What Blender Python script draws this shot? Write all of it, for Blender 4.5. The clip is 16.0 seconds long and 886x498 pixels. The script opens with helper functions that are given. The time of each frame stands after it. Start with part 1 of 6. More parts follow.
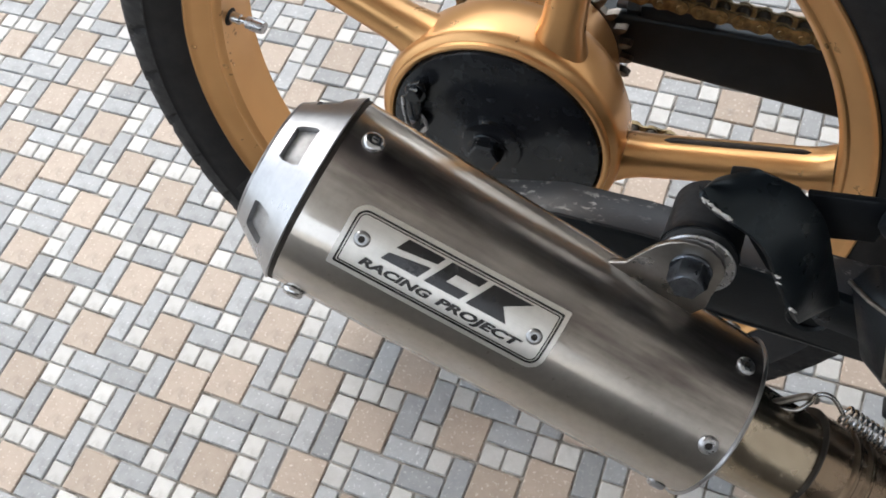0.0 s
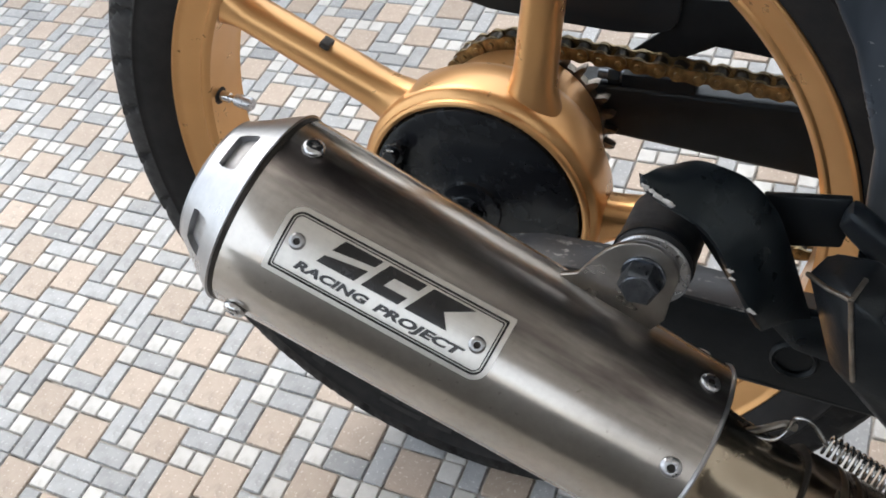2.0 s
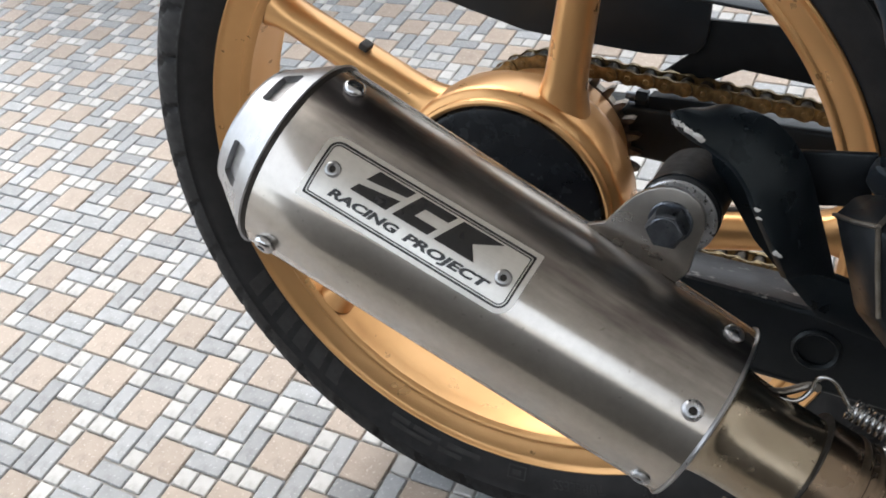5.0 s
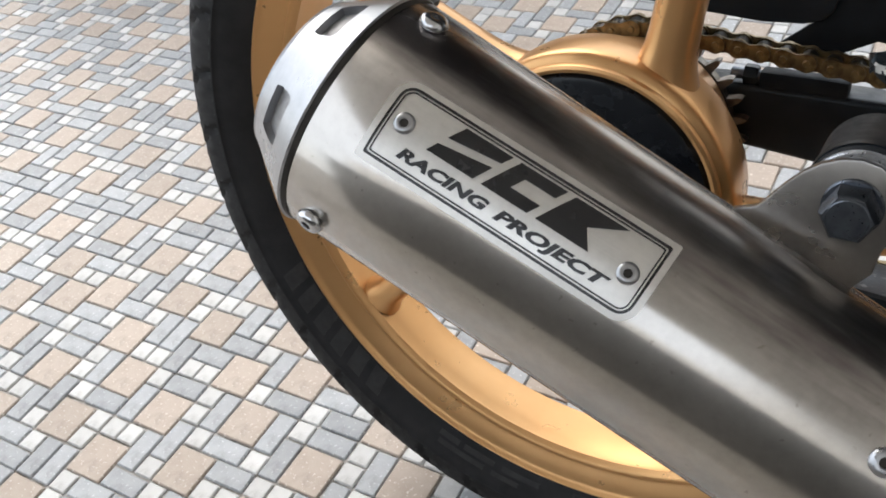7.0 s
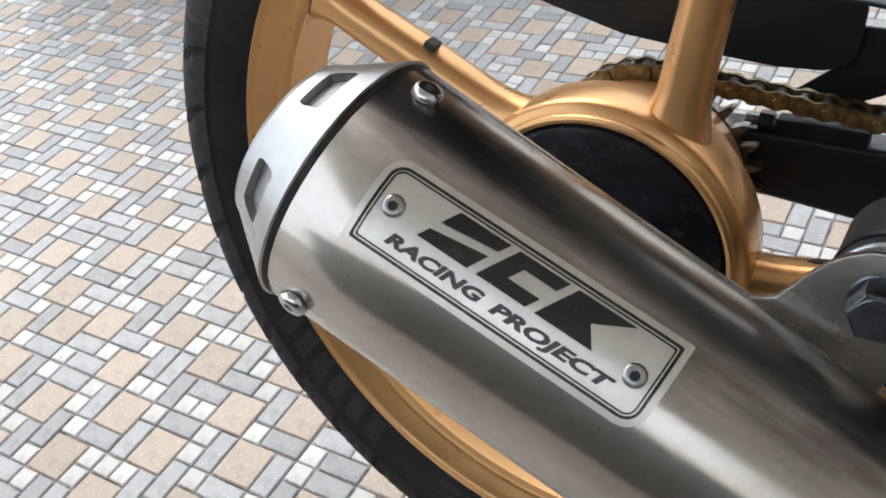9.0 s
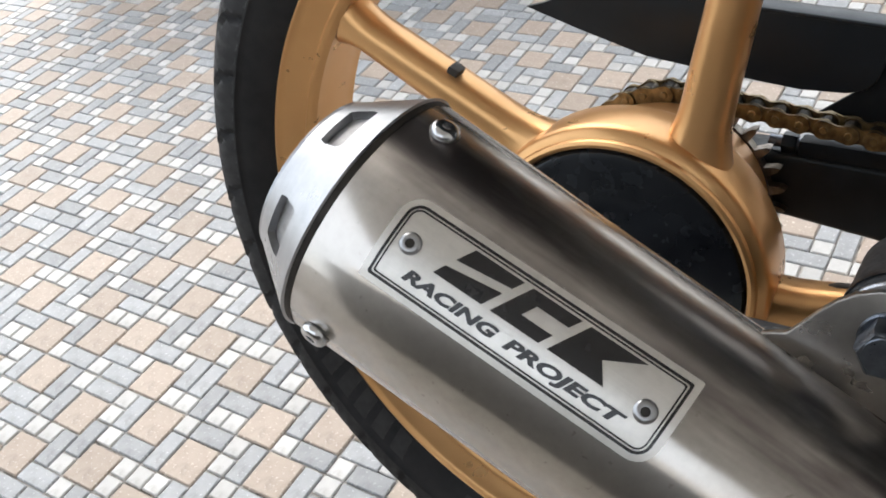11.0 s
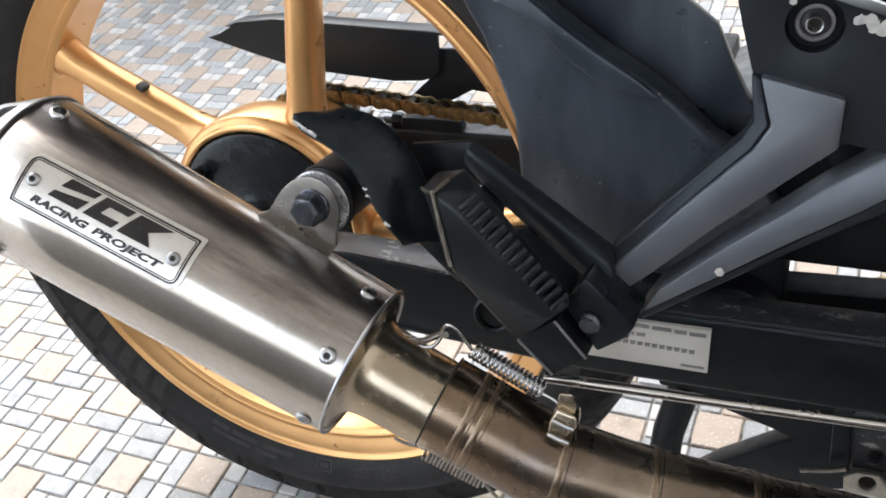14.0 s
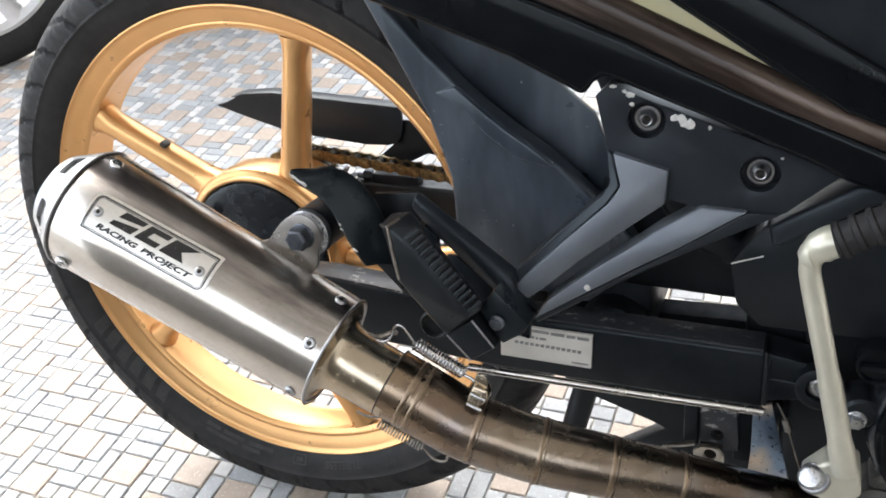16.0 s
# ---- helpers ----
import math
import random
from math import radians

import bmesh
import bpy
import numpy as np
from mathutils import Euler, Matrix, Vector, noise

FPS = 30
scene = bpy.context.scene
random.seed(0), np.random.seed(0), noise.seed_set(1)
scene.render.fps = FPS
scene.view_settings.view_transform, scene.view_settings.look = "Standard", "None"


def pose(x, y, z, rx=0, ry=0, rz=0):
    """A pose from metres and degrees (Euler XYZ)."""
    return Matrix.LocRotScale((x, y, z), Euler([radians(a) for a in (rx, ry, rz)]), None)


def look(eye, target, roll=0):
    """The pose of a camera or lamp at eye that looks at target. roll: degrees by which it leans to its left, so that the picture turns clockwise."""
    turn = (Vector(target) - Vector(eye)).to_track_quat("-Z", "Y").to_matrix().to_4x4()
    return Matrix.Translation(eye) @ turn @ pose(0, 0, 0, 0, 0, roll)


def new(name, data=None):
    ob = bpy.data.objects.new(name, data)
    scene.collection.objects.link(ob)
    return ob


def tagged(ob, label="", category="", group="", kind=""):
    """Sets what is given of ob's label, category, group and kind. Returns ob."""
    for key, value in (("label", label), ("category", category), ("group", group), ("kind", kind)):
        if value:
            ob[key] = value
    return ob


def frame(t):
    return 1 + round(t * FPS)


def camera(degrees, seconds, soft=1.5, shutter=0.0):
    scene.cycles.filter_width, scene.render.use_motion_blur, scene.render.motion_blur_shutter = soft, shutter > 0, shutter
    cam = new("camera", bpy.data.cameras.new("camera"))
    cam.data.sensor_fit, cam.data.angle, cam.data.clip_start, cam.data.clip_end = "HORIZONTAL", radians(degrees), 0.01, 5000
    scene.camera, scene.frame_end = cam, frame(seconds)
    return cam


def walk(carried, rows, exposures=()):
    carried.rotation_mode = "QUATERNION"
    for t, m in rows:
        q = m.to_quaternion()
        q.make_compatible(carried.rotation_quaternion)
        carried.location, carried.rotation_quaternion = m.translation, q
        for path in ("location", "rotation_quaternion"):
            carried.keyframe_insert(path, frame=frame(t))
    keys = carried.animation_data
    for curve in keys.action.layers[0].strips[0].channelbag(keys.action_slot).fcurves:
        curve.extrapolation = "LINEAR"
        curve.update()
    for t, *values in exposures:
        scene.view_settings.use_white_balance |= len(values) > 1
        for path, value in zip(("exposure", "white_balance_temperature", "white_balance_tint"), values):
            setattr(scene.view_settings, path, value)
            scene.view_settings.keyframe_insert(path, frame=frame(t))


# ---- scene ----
cam = camera(50.41, 16.0, soft=1.8, shutter=0.0)
ROWS = [
    (0, 0.1730, -0.3130, 0.7834, 30.48, 7.97, 21.44),
    (0.5, 0.1864, -0.3182, 0.7802, 31.21, 8.14, 22.10),
    (1, 0.2012, -0.3240, 0.7646, 32.74, 7.73, 23.56),
    (1.5, 0.2285, -0.3441, 0.7447, 35.88, 8.39, 24.07),
    (2, 0.2234, -0.3426, 0.7251, 41.07, 10.39, 23.07),
    (2.5, 0.2262, -0.3773, 0.6934, 45.00, 10.13, 23.39),
    (3, 0.2410, -0.3992, 0.6824, 47.05, 9.31, 24.68),
    (3.2, 0.2445, -0.4019, 0.6874, 47.49, 9.16, 24.89),
    (5.5, 0.2281, -0.3962, 0.6759, 48.46, 8.46, 26.20),
    (6, 0.2150, -0.3858, 0.6618, 48.72, 8.57, 26.52),
    (6.5, 0.1817, -0.3649, 0.6279, 48.87, 8.31, 27.85),
    (7, 0.1762, -0.3557, 0.6178, 49.08, 8.22, 28.79),
    (7.5, 0.1683, -0.3412, 0.6122, 49.45, 8.34, 28.89),
    (8, 0.1596, -0.3310, 0.6200, 49.98, 8.29, 29.44),
    (8.5, 0.1594, -0.3265, 0.6189, 49.85, 8.27, 29.66),
    (9, 0.1647, -0.3237, 0.6206, 49.69, 8.20, 29.53),
    (9.5, 0.1601, -0.3214, 0.6217, 49.85, 8.00, 29.94),
    (9.7, 0.1615, -0.3206, 0.6304, 49.61, 8.31, 30.17),
    (11.8, 0.1800, -0.3195, 0.6330, 50.50, 9.47, 31.20),
    (12, 0.1845, -0.3186, 0.6337, 50.57, 9.50, 30.76),
    (12.5, 0.2086, -0.3213, 0.6366, 50.50, 10.04, 30.10),
    (13, 0.2446, -0.3347, 0.6485, 50.57, 10.52, 29.22),
    (13.5, 0.3110, -0.3712, 0.6718, 50.96, 10.63, 26.95),
    (14, 0.3961, -0.4207, 0.6885, 50.85, 9.58, 21.81),
    (14.5, 0.4561, -0.4522, 0.6855, 50.10, 8.42, 17.13),
    (15, 0.4796, -0.4801, 0.7112, 50.43, 8.04, 16.24),
    (15.5, 0.4867, -0.5217, 0.7567, 52.27, 7.80, 18.62),
    (16, 0.4821, -0.5512, 0.7792, 54.16, 7.61, 21.43),
]
EXPOSURES = [(0.0, 0.85), (5.5, 0.82), (7.0, 0.72), (9.5, 0.74), (13.0, 0.83), (13.9, 1.24), (14.4, 1.95), (15.0, 1.95), (15.6, 1.85), (16.0, 1.62)]
walk(cam, [(t, pose(x, y, z, a, b, c)) for t, x, y, z, a, b, c in ROWS], EXPOSURES)

# ---- world and light ----
SUN_EL, SUN_AZ = 44.0, 312.0
world = bpy.data.worlds.new("sky")
scene.world = world
world.use_nodes = True
wn = world.node_tree
wn.nodes.clear()
sky = wn.nodes.new("ShaderNodeTexSky")
sky.sky_type, sky.sun_disc = "NISHITA", False
sky.sun_elevation, sky.sun_rotation = radians(SUN_EL), radians(SUN_AZ)
sky.air_density, sky.dust_density, sky.ozone_density = 1.0, 4.0, 1.0
haze = wn.nodes.new("ShaderNodeMixRGB")
haze.inputs["Fac"].default_value = 0.6
haze.inputs["Color2"].default_value = (10.8, 11.4, 12.1, 1)
bgn, wout = wn.nodes.new("ShaderNodeBackground"), wn.nodes.new("ShaderNodeOutputWorld")
bgn.inputs["Strength"].default_value = 0.15
wn.links.new(sky.outputs[0], haze.inputs["Color1"])
wn.links.new(haze.outputs[0], bgn.inputs["Color"])
wn.links.new(bgn.outputs[0], wout.inputs["Surface"])
sun = new("sun", bpy.data.lights.new("sun", "SUN"))
sun.data.energy, sun.data.angle, sun.data.color = 0.8, radians(36), (1.0, 0.97, 0.93)
az, el = radians(SUN_AZ), radians(SUN_EL)
sun.matrix_world = look((3 * math.sin(az) * math.cos(el), 3 * math.cos(az) * math.cos(el), 3 * math.sin(el)), (0, 0, 0))


# ---- materials ----
class Nodes:
    """A small builder for one node material."""

    def __init__(self, name, **principled):
        self.mat = bpy.data.materials.new(name)
        self.mat.use_nodes = True
        self.tree = self.mat.node_tree
        self.bsdf = self.tree.nodes["Principled BSDF"]
        self.set(**principled)
        self.coord = None
        self.bump_out = None

    def set(self, **values):
        for key, value in values.items():
            name = key.replace("_", " ").title().replace("Ior", "IOR")
            if name == "Base Color":
                value = (*value, 1)
            self.bsdf.inputs[name].default_value = value

    def node(self, kind, **inputs):
        n = self.tree.nodes.new(kind)
        for key, value in inputs.items():
            n.inputs[key.replace("_", " ")].default_value = value
        return n

    def link(self, a, b):
        self.tree.links.new(a, b)

    def place(self, scale=(1, 1, 1), turn=0.0):
        if self.coord is None:
            self.coord = self.node("ShaderNodeTexCoord")
        spun = self.node("ShaderNodeMapping")
        spun.inputs["Rotation"].default_value = (0, radians(turn), 0)
        m = self.node("ShaderNodeMapping")
        m.inputs["Scale"].default_value = scale
        self.link(self.coord.outputs["Object"], spun.inputs["Vector"])
        self.link(spun.outputs[0], m.inputs["Vector"])
        return m.outputs[0]

    def noise(self, size, detail=4.0, rough=0.55, scale=(1, 1, 1), turn=0.0):
        n = self.node("ShaderNodeTexNoise", Scale=1.0 / size, Detail=detail, Roughness=rough)
        self.link(self.place(scale, turn), n.inputs["Vector"])
        return n.outputs["Fac"]

    def ramp(self, fac, lo, hi, a=(0, 0, 0), b=(1, 1, 1)):
        r = self.node("ShaderNodeValToRGB")
        r.color_ramp.elements[0].position, r.color_ramp.elements[1].position = lo, hi
        r.color_ramp.elements[0].color, r.color_ramp.elements[1].color = (*a, 1), (*b, 1)
        self.link(fac, r.inputs["Fac"])
        return r.outputs["Color"]

    def mix(self, fac, a, b, kind="MIX"):
        m = self.node("ShaderNodeMixRGB")
        m.blend_type = kind
        for socket, value in ((m.inputs["Fac"], fac), (m.inputs["Color1"], a), (m.inputs["Color2"], b)):
            if isinstance(value, (int, float)):
                socket.default_value = value
            elif isinstance(value, tuple):
                socket.default_value = (*value, 1)
            else:
                self.link(value, socket)
        return m.outputs[0]

    def to(self, socket, out):
        self.link(out, self.bsdf.inputs[socket])

    def bump(self, height, strength=0.3, distance=0.001):
        b = self.node("ShaderNodeBump", Strength=strength, Distance=distance)
        self.link(height, b.inputs["Height"])
        if self.bump_out is not None:
            self.link(self.bump_out, b.inputs["Normal"])
        self.bump_out = b.outputs[0]
        self.to("Normal", self.bump_out)


def flecked(name, base, fleck, metallic=0.0, rough=(0.3, 0.5), size=0.02, chips=0.0, grain=0.0015, bump=0.15, sheen=0.5):
    """A surface whose colour and gloss drift, with fine relief and, if wanted, small worn chips."""
    n = Nodes(name, metallic=metallic, specular_ior_level=sheen)
    cloud = n.noise(size, 5.0)
    col = n.mix(n.ramp(cloud, 0.35, 0.7), base, fleck)
    if chips:
        spots = n.ramp(n.noise(0.006, 3.0, 0.6), 0.72 - chips, 0.73 - chips + 0.02)
        col = n.mix(spots, col, (0.45, 0.45, 0.43))
    n.to("Base Color", col)
    r = n.ramp(n.noise(size * 0.35, 4.0), 0.3, 0.75, (rough[0],) * 3, (rough[1],) * 3)
    n.to("Roughness", r)
    n.bump(n.noise(grain, 3.0), bump, 0.0004)
    return n


M = {}
M["gold"] = flecked("gold_wheel_paint", (0.66, 0.375, 0.158), (0.60, 0.335, 0.135), 0.66, (0.27, 0.34), 0.05, grain=0.004, bump=0.004).mat
M["rubber"] = flecked("tyre_rubber", (0.010, 0.0102, 0.0110), (0.019, 0.019, 0.020), 0.0, (0.55, 0.78), 0.03, grain=0.0012, bump=0.3, sheen=0.3).mat
M["bush"] = flecked("dusty_black_bush_rubber", (0.016, 0.0175, 0.020), (0.030, 0.032, 0.035), 0.0, (0.5, 0.7), 0.012, grain=0.0012, bump=0.25, sheen=0.35).mat
M["rubber_mark"] = flecked("rubbed_tyre_marking", (0.018, 0.018, 0.019), (0.032, 0.032, 0.033), 0.0, (0.5, 0.7), 0.01, grain=0.0012, bump=0.3, sheen=0.35).mat
M["matt_black"] = flecked("matt_black_plastic", (0.0095, 0.0122, 0.0162), (0.016, 0.0198, 0.0252), 0.0, (0.34, 0.5), 0.05, grain=0.0009, bump=0.22, sheen=0.32).mat
M["frame_black"] = flecked("black_frame_paint", (0.0055, 0.0064, 0.0082), (0.011, 0.0124, 0.0150), 0.0, (0.28, 0.5), 0.03, chips=0.0, grain=0.002, bump=0.2, sheen=0.28).mat
M["worn_black"] = flecked("worn_black_paint", (0.0062, 0.0074, 0.0096), (0.012, 0.0138, 0.0168), 0.0, (0.30, 0.5), 0.02, chips=0.0, grain=0.002, bump=0.35, sheen=0.25).mat
M["bracket_grey"] = flecked("satin_grey_bracket_paint", (0.112, 0.124, 0.145), (0.145, 0.158, 0.180), 0.45, (0.36, 0.48), 0.035, grain=0.0008, bump=0.12).mat
M["bracket_dark"] = flecked("satin_black_bracket_paint", (0.0150, 0.0176, 0.0220), (0.021, 0.0242, 0.0295), 0.1, (0.33, 0.46), 0.05, grain=0.0008, bump=0.12, sheen=0.27).mat
scuff = flecked("scuffed_black_paint", (0.026, 0.029, 0.034), (0.042, 0.046, 0.052), 0.0, (0.3, 0.5), 0.02, grain=0.002, bump=0.35, sheen=0.4)
marks = scuff.ramp(scuff.noise(1.0, 5.0, 0.7, (90.0, 200.0, 200.0)), 0.575, 0.63)
patch = scuff.ramp(scuff.noise(0.03, 2.0, 0.5), 0.42, 0.60)
scuff.to("Base Color", scuff.mix(scuff.mix(1.0, marks, patch, "MULTIPLY"), (0.026, 0.029, 0.034), (0.30, 0.30, 0.29)))
M["scuffed"] = scuff.mat
M["gloss_black"] = flecked("gloss_black_paint", (0.0030, 0.0036, 0.0046), (0.0050, 0.0058, 0.0070), 0.0, (0.10, 0.22), 0.06, grain=0.004, bump=0.02, sheen=0.16).mat
# Gloss black cowl whose brown reflections are painted in as streaks.
brown = flecked("gloss_black_brown_reflection", (0.022, 0.015, 0.012), (0.032, 0.023, 0.019), 0.2, (0.12, 0.25), 0.03, grain=0.002, bump=0.05, sheen=0.28)
streaks = brown.ramp(brown.noise(1.0, 4.0, 0.6, (9.0, 60.0, 75.0), -24.0), 0.45, 0.72)
brown.to("Base Color", brown.mix(streaks, (0.022, 0.015, 0.012), (0.080, 0.058, 0.046)))
M["brown_gloss"] = brown.mat
dusty = flecked("dusty_black_plastic", (0.022, 0.0255, 0.031), (0.036, 0.040, 0.047), 0.0, (0.26, 0.40), 0.07, grain=0.0009, bump=0.2, sheen=0.5)
dust = dusty.ramp(dusty.noise(0.0028, 2.0, 0.5), 0.735, 0.76)
smear = dusty.ramp(dusty.noise(0.06, 3.0, 0.6, (1.6, 1.0, 0.5)), 0.4, 0.75)
film = dusty.mix(smear, (0.028, 0.035, 0.046), (0.088, 0.102, 0.124))
dusty.to("Base Color", dusty.mix(dusty.mix(0.7, (0, 0, 0), dust), film, (0.30, 0.31, 0.33)))
M["dusty_black"] = dusty.mat
M["peg"] = flecked("worn_grey_black_rubber", (0.0065, 0.0076, 0.0094), (0.014, 0.0156, 0.0180), 0.0, (0.27, 0.45), 0.02, grain=0.001, bump=0.3, sheen=0.36).mat
M["stay_black"] = flecked("black_stay_paint", (0.0055, 0.0080, 0.0105), (0.0095, 0.0128, 0.0160), 0.0, (0.24, 0.40), 0.03, grain=0.002, bump=0.25, sheen=0.34).mat
M["deep_black"] = flecked("grimy_black_metal", (0.0050, 0.0058, 0.0074), (0.010, 0.0114, 0.0138), 0.0, (0.5, 0.75), 0.03, grain=0.002, bump=0.3, sheen=0.20).mat
blued = flecked("blued_bare_steel", (0.40, 0.39, 0.36), (0.33, 0.31, 0.28), 1.0, (0.25, 0.4), 0.01)
hue = blued.ramp(blued.noise(0.035, 2.0, 0.5), 0.42, 0.58)
blued.to("Base Color", blued.mix(hue, (0.52, 0.45, 0.36), (0.24, 0.33, 0.46)))
M["blued"] = blued.mat
M["olive"] = flecked("olive_cream_plastic", (0.36, 0.335, 0.20), (0.33, 0.305, 0.18), 0.0, (0.35, 0.5), 0.05).mat
M["black_cover"] = flecked("black_brake_panel_paint", (0.009, 0.010, 0.013), (0.016, 0.017, 0.02), 0.0, (0.16, 0.34), 0.03, grain=0.003, bump=0.08).mat
M["zinc"] = flecked("zinc_plated_steel", (0.52, 0.53, 0.55), (0.40, 0.41, 0.43), 1.0, (0.22, 0.42), 0.006, grain=0.0008, bump=0.2).mat
M["dark_zinc"] = flecked("dark_steel_bolt", (0.16, 0.18, 0.21), (0.09, 0.10, 0.12), 1.0, (0.25, 0.45), 0.005, grain=0.0008, bump=0.25).mat
M["chrome"] = flecked("bright_spring_steel", (0.62, 0.63, 0.64), (0.48, 0.49, 0.5), 1.0, (0.14, 0.28), 0.008).mat
M["spring"] = flecked("pale_spring_steel", (0.60, 0.59, 0.54), (0.44, 0.43, 0.39), 0.8, (0.32, 0.46), 0.006).mat
M["rod"] = flecked("smooth_bright_rod", (0.60, 0.585, 0.555), (0.50, 0.485, 0.455), 1.0, (0.2, 0.3), 0.03, grain=0.01, bump=0.0).mat
M["core"] = flecked("sooty_dull_steel", (0.44, 0.44, 0.445), (0.26, 0.255, 0.25), 0.4, (0.4, 0.55), 0.006, grain=0.001, bump=0.3).mat
M["bolt_steel"] = flecked("dull_bolt_steel", (0.38, 0.385, 0.40), (0.28, 0.285, 0.30), 1.0, (0.28, 0.42), 0.006, grain=0.0008, bump=0.15).mat
M["wire"] = flecked("dull_wire_steel", (0.34, 0.32, 0.29), (0.20, 0.18, 0.16), 1.0, (0.3, 0.5), 0.005).mat
M["lever"] = flecked("champagne_silver_lever_paint", (0.58, 0.57, 0.48), (0.50, 0.49, 0.41), 0.5, (0.3, 0.42), 0.03, grain=0.001, bump=0.1).mat
M["chain_gold"] = flecked("oily_gold_chain", (0.30, 0.23, 0.12), (0.075, 0.060, 0.038), 0.9, (0.28, 0.5), 0.006, bump=0.4).mat
M["chain_dark"] = flecked("oily_dark_roller", (0.045, 0.036, 0.026), (0.018, 0.016, 0.013), 0.8, (0.3, 0.6), 0.005, bump=0.4).mat
M["sprocket"] = flecked("dirty_sprocket_steel", (0.32, 0.30, 0.27), (0.10, 0.09, 0.08), 0.9, (0.35, 0.6), 0.008, bump=0.4).mat
M["ink"] = flecked("black_print", (0.008, 0.008, 0.009), (0.014, 0.014, 0.015), 0.0, (0.18, 0.3), 0.01).mat
M["sticker"] = flecked("dirty_white_sticker", (0.60, 0.585, 0.545), (0.52, 0.505, 0.47), 0.0, (0.4, 0.55), 0.02).mat
M["sticker_ink"] = flecked("grey_print", (0.16, 0.16, 0.16), (0.25, 0.25, 0.25), 0.0, (0.4, 0.55), 0.004).mat
M["chip"] = flecked("bare_chipped_metal", (0.62, 0.61, 0.59), (0.45, 0.45, 0.44), 0.2, (0.4, 0.6), 0.004).mat
# Near-black for the seal ring, and for shade painted into holes, slots and gaps.
M["seal_and_shade"] = flecked("dark_seal_and_recess_shade", (0.05, 0.045, 0.04), (0.025, 0.022, 0.02), 0.6, (0.5, 0.7), 0.01).mat
M["silver_wheel"] = flecked("silver_wheel_paint", (0.62, 0.62, 0.63), (0.52, 0.52, 0.53), 0.4, (0.3, 0.45), 0.06).mat
# black paint and plastic with a cool sheen
for key in ("matt_black", "frame_black", "worn_black", "bracket_dark", "bracket_grey", "gloss_black", "dusty_black", "peg", "stay_black", "deep_black", "black_cover"):
    M[key].node_tree.nodes["Principled BSDF"].inputs["Specular Tint"].default_value = (0.80, 0.93, 1.0, 1)


def brushed(name, base, tint, rough, along, streak=0.00025, smear=0.03, amount=0.35):
    """Metal with fine streaks that run at right angles to the axis numbered along."""
    n = Nodes(name, metallic=1.0)
    fine = [1.0 / smear] * 3
    fine[along] = 1.0 / streak
    s = n.noise(1.0, 2.0, 0.5, tuple(fine))
    blot = n.noise(0.035, 4.0, 0.6)
    fleck = n.noise(0.004, 3.0, 0.6)
    col = n.mix(n.ramp(blot, 0.35, 0.68), base, tint)
    col = n.mix(amount * 0.5, col, n.ramp(s, 0.3, 0.7, (0.55, 0.55, 0.55), (1, 1, 1)), "MULTIPLY")
    col = n.mix(0.10, col, n.ramp(fleck, 0.25, 0.6), "MULTIPLY")
    n.to("Base Color", col)
    n.to("Roughness", n.mix(0.85, n.ramp(s, 0.25, 0.75, (rough[0],) * 3, (rough[1],) * 3), n.ramp(blot, 0.3, 0.7, (rough[0],) * 3, (rough[1],) * 3)))
    n.bump(s, 0.02, 0.0002)
    n.paint = col
    return n


M["steel"] = brushed("brushed_stainless_steel", (0.57, 0.540, 0.500), (0.49, 0.464, 0.430), (0.18, 0.25), 0, 0.0006, 0.08, 0.05)
shell = M["steel"]
# Dark band near the crest: scorch and a dark reflection painted together.
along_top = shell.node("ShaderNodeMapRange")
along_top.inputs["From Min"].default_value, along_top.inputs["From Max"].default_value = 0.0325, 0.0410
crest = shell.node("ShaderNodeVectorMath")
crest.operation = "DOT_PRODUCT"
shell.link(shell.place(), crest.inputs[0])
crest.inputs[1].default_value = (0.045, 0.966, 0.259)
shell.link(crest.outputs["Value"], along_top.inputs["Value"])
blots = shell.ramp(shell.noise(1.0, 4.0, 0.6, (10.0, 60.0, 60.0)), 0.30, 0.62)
scorch_reflection = shell.mix(1.0, blots, along_top.outputs[0], "MULTIPLY")
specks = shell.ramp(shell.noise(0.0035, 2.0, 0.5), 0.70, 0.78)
paint = shell.mix(shell.mix(0.80, (0, 0, 0), scorch_reflection), shell.paint, (0.075, 0.060, 0.062))
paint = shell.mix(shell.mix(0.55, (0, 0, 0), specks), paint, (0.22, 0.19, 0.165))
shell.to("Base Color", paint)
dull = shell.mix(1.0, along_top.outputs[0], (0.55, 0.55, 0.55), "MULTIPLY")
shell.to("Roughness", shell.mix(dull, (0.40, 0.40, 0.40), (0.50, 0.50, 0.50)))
polish = shell.tree.nodes.new("ShaderNodeBsdfPrincipled")
polish.inputs["Metallic"].default_value = 1.0
shell.link(paint, polish.inputs["Base Color"])
shell.link(shell.mix(dull, (0.14, 0.14, 0.14), (0.36, 0.36, 0.36)), polish.inputs["Roughness"])
blend = shell.node("ShaderNodeMixShader", Fac=0.72)
shell.link(shell.bsdf.outputs[0], blend.inputs[1])
shell.link(polish.outputs[0], blend.inputs[2])
shell.link(blend.outputs[0], shell.tree.nodes["Material Output"].inputs["Surface"])
lay = shell.node("ShaderNodeTangent")
lay.direction_type, lay.axis = "RADIAL", "X"
shell.to("Tangent", lay.outputs[0])
shell.link(lay.outputs[0], polish.inputs["Tangent"])
polish.inputs["Anisotropic"].default_value, polish.inputs["Anisotropic Rotation"].default_value = 0.6, 0.25
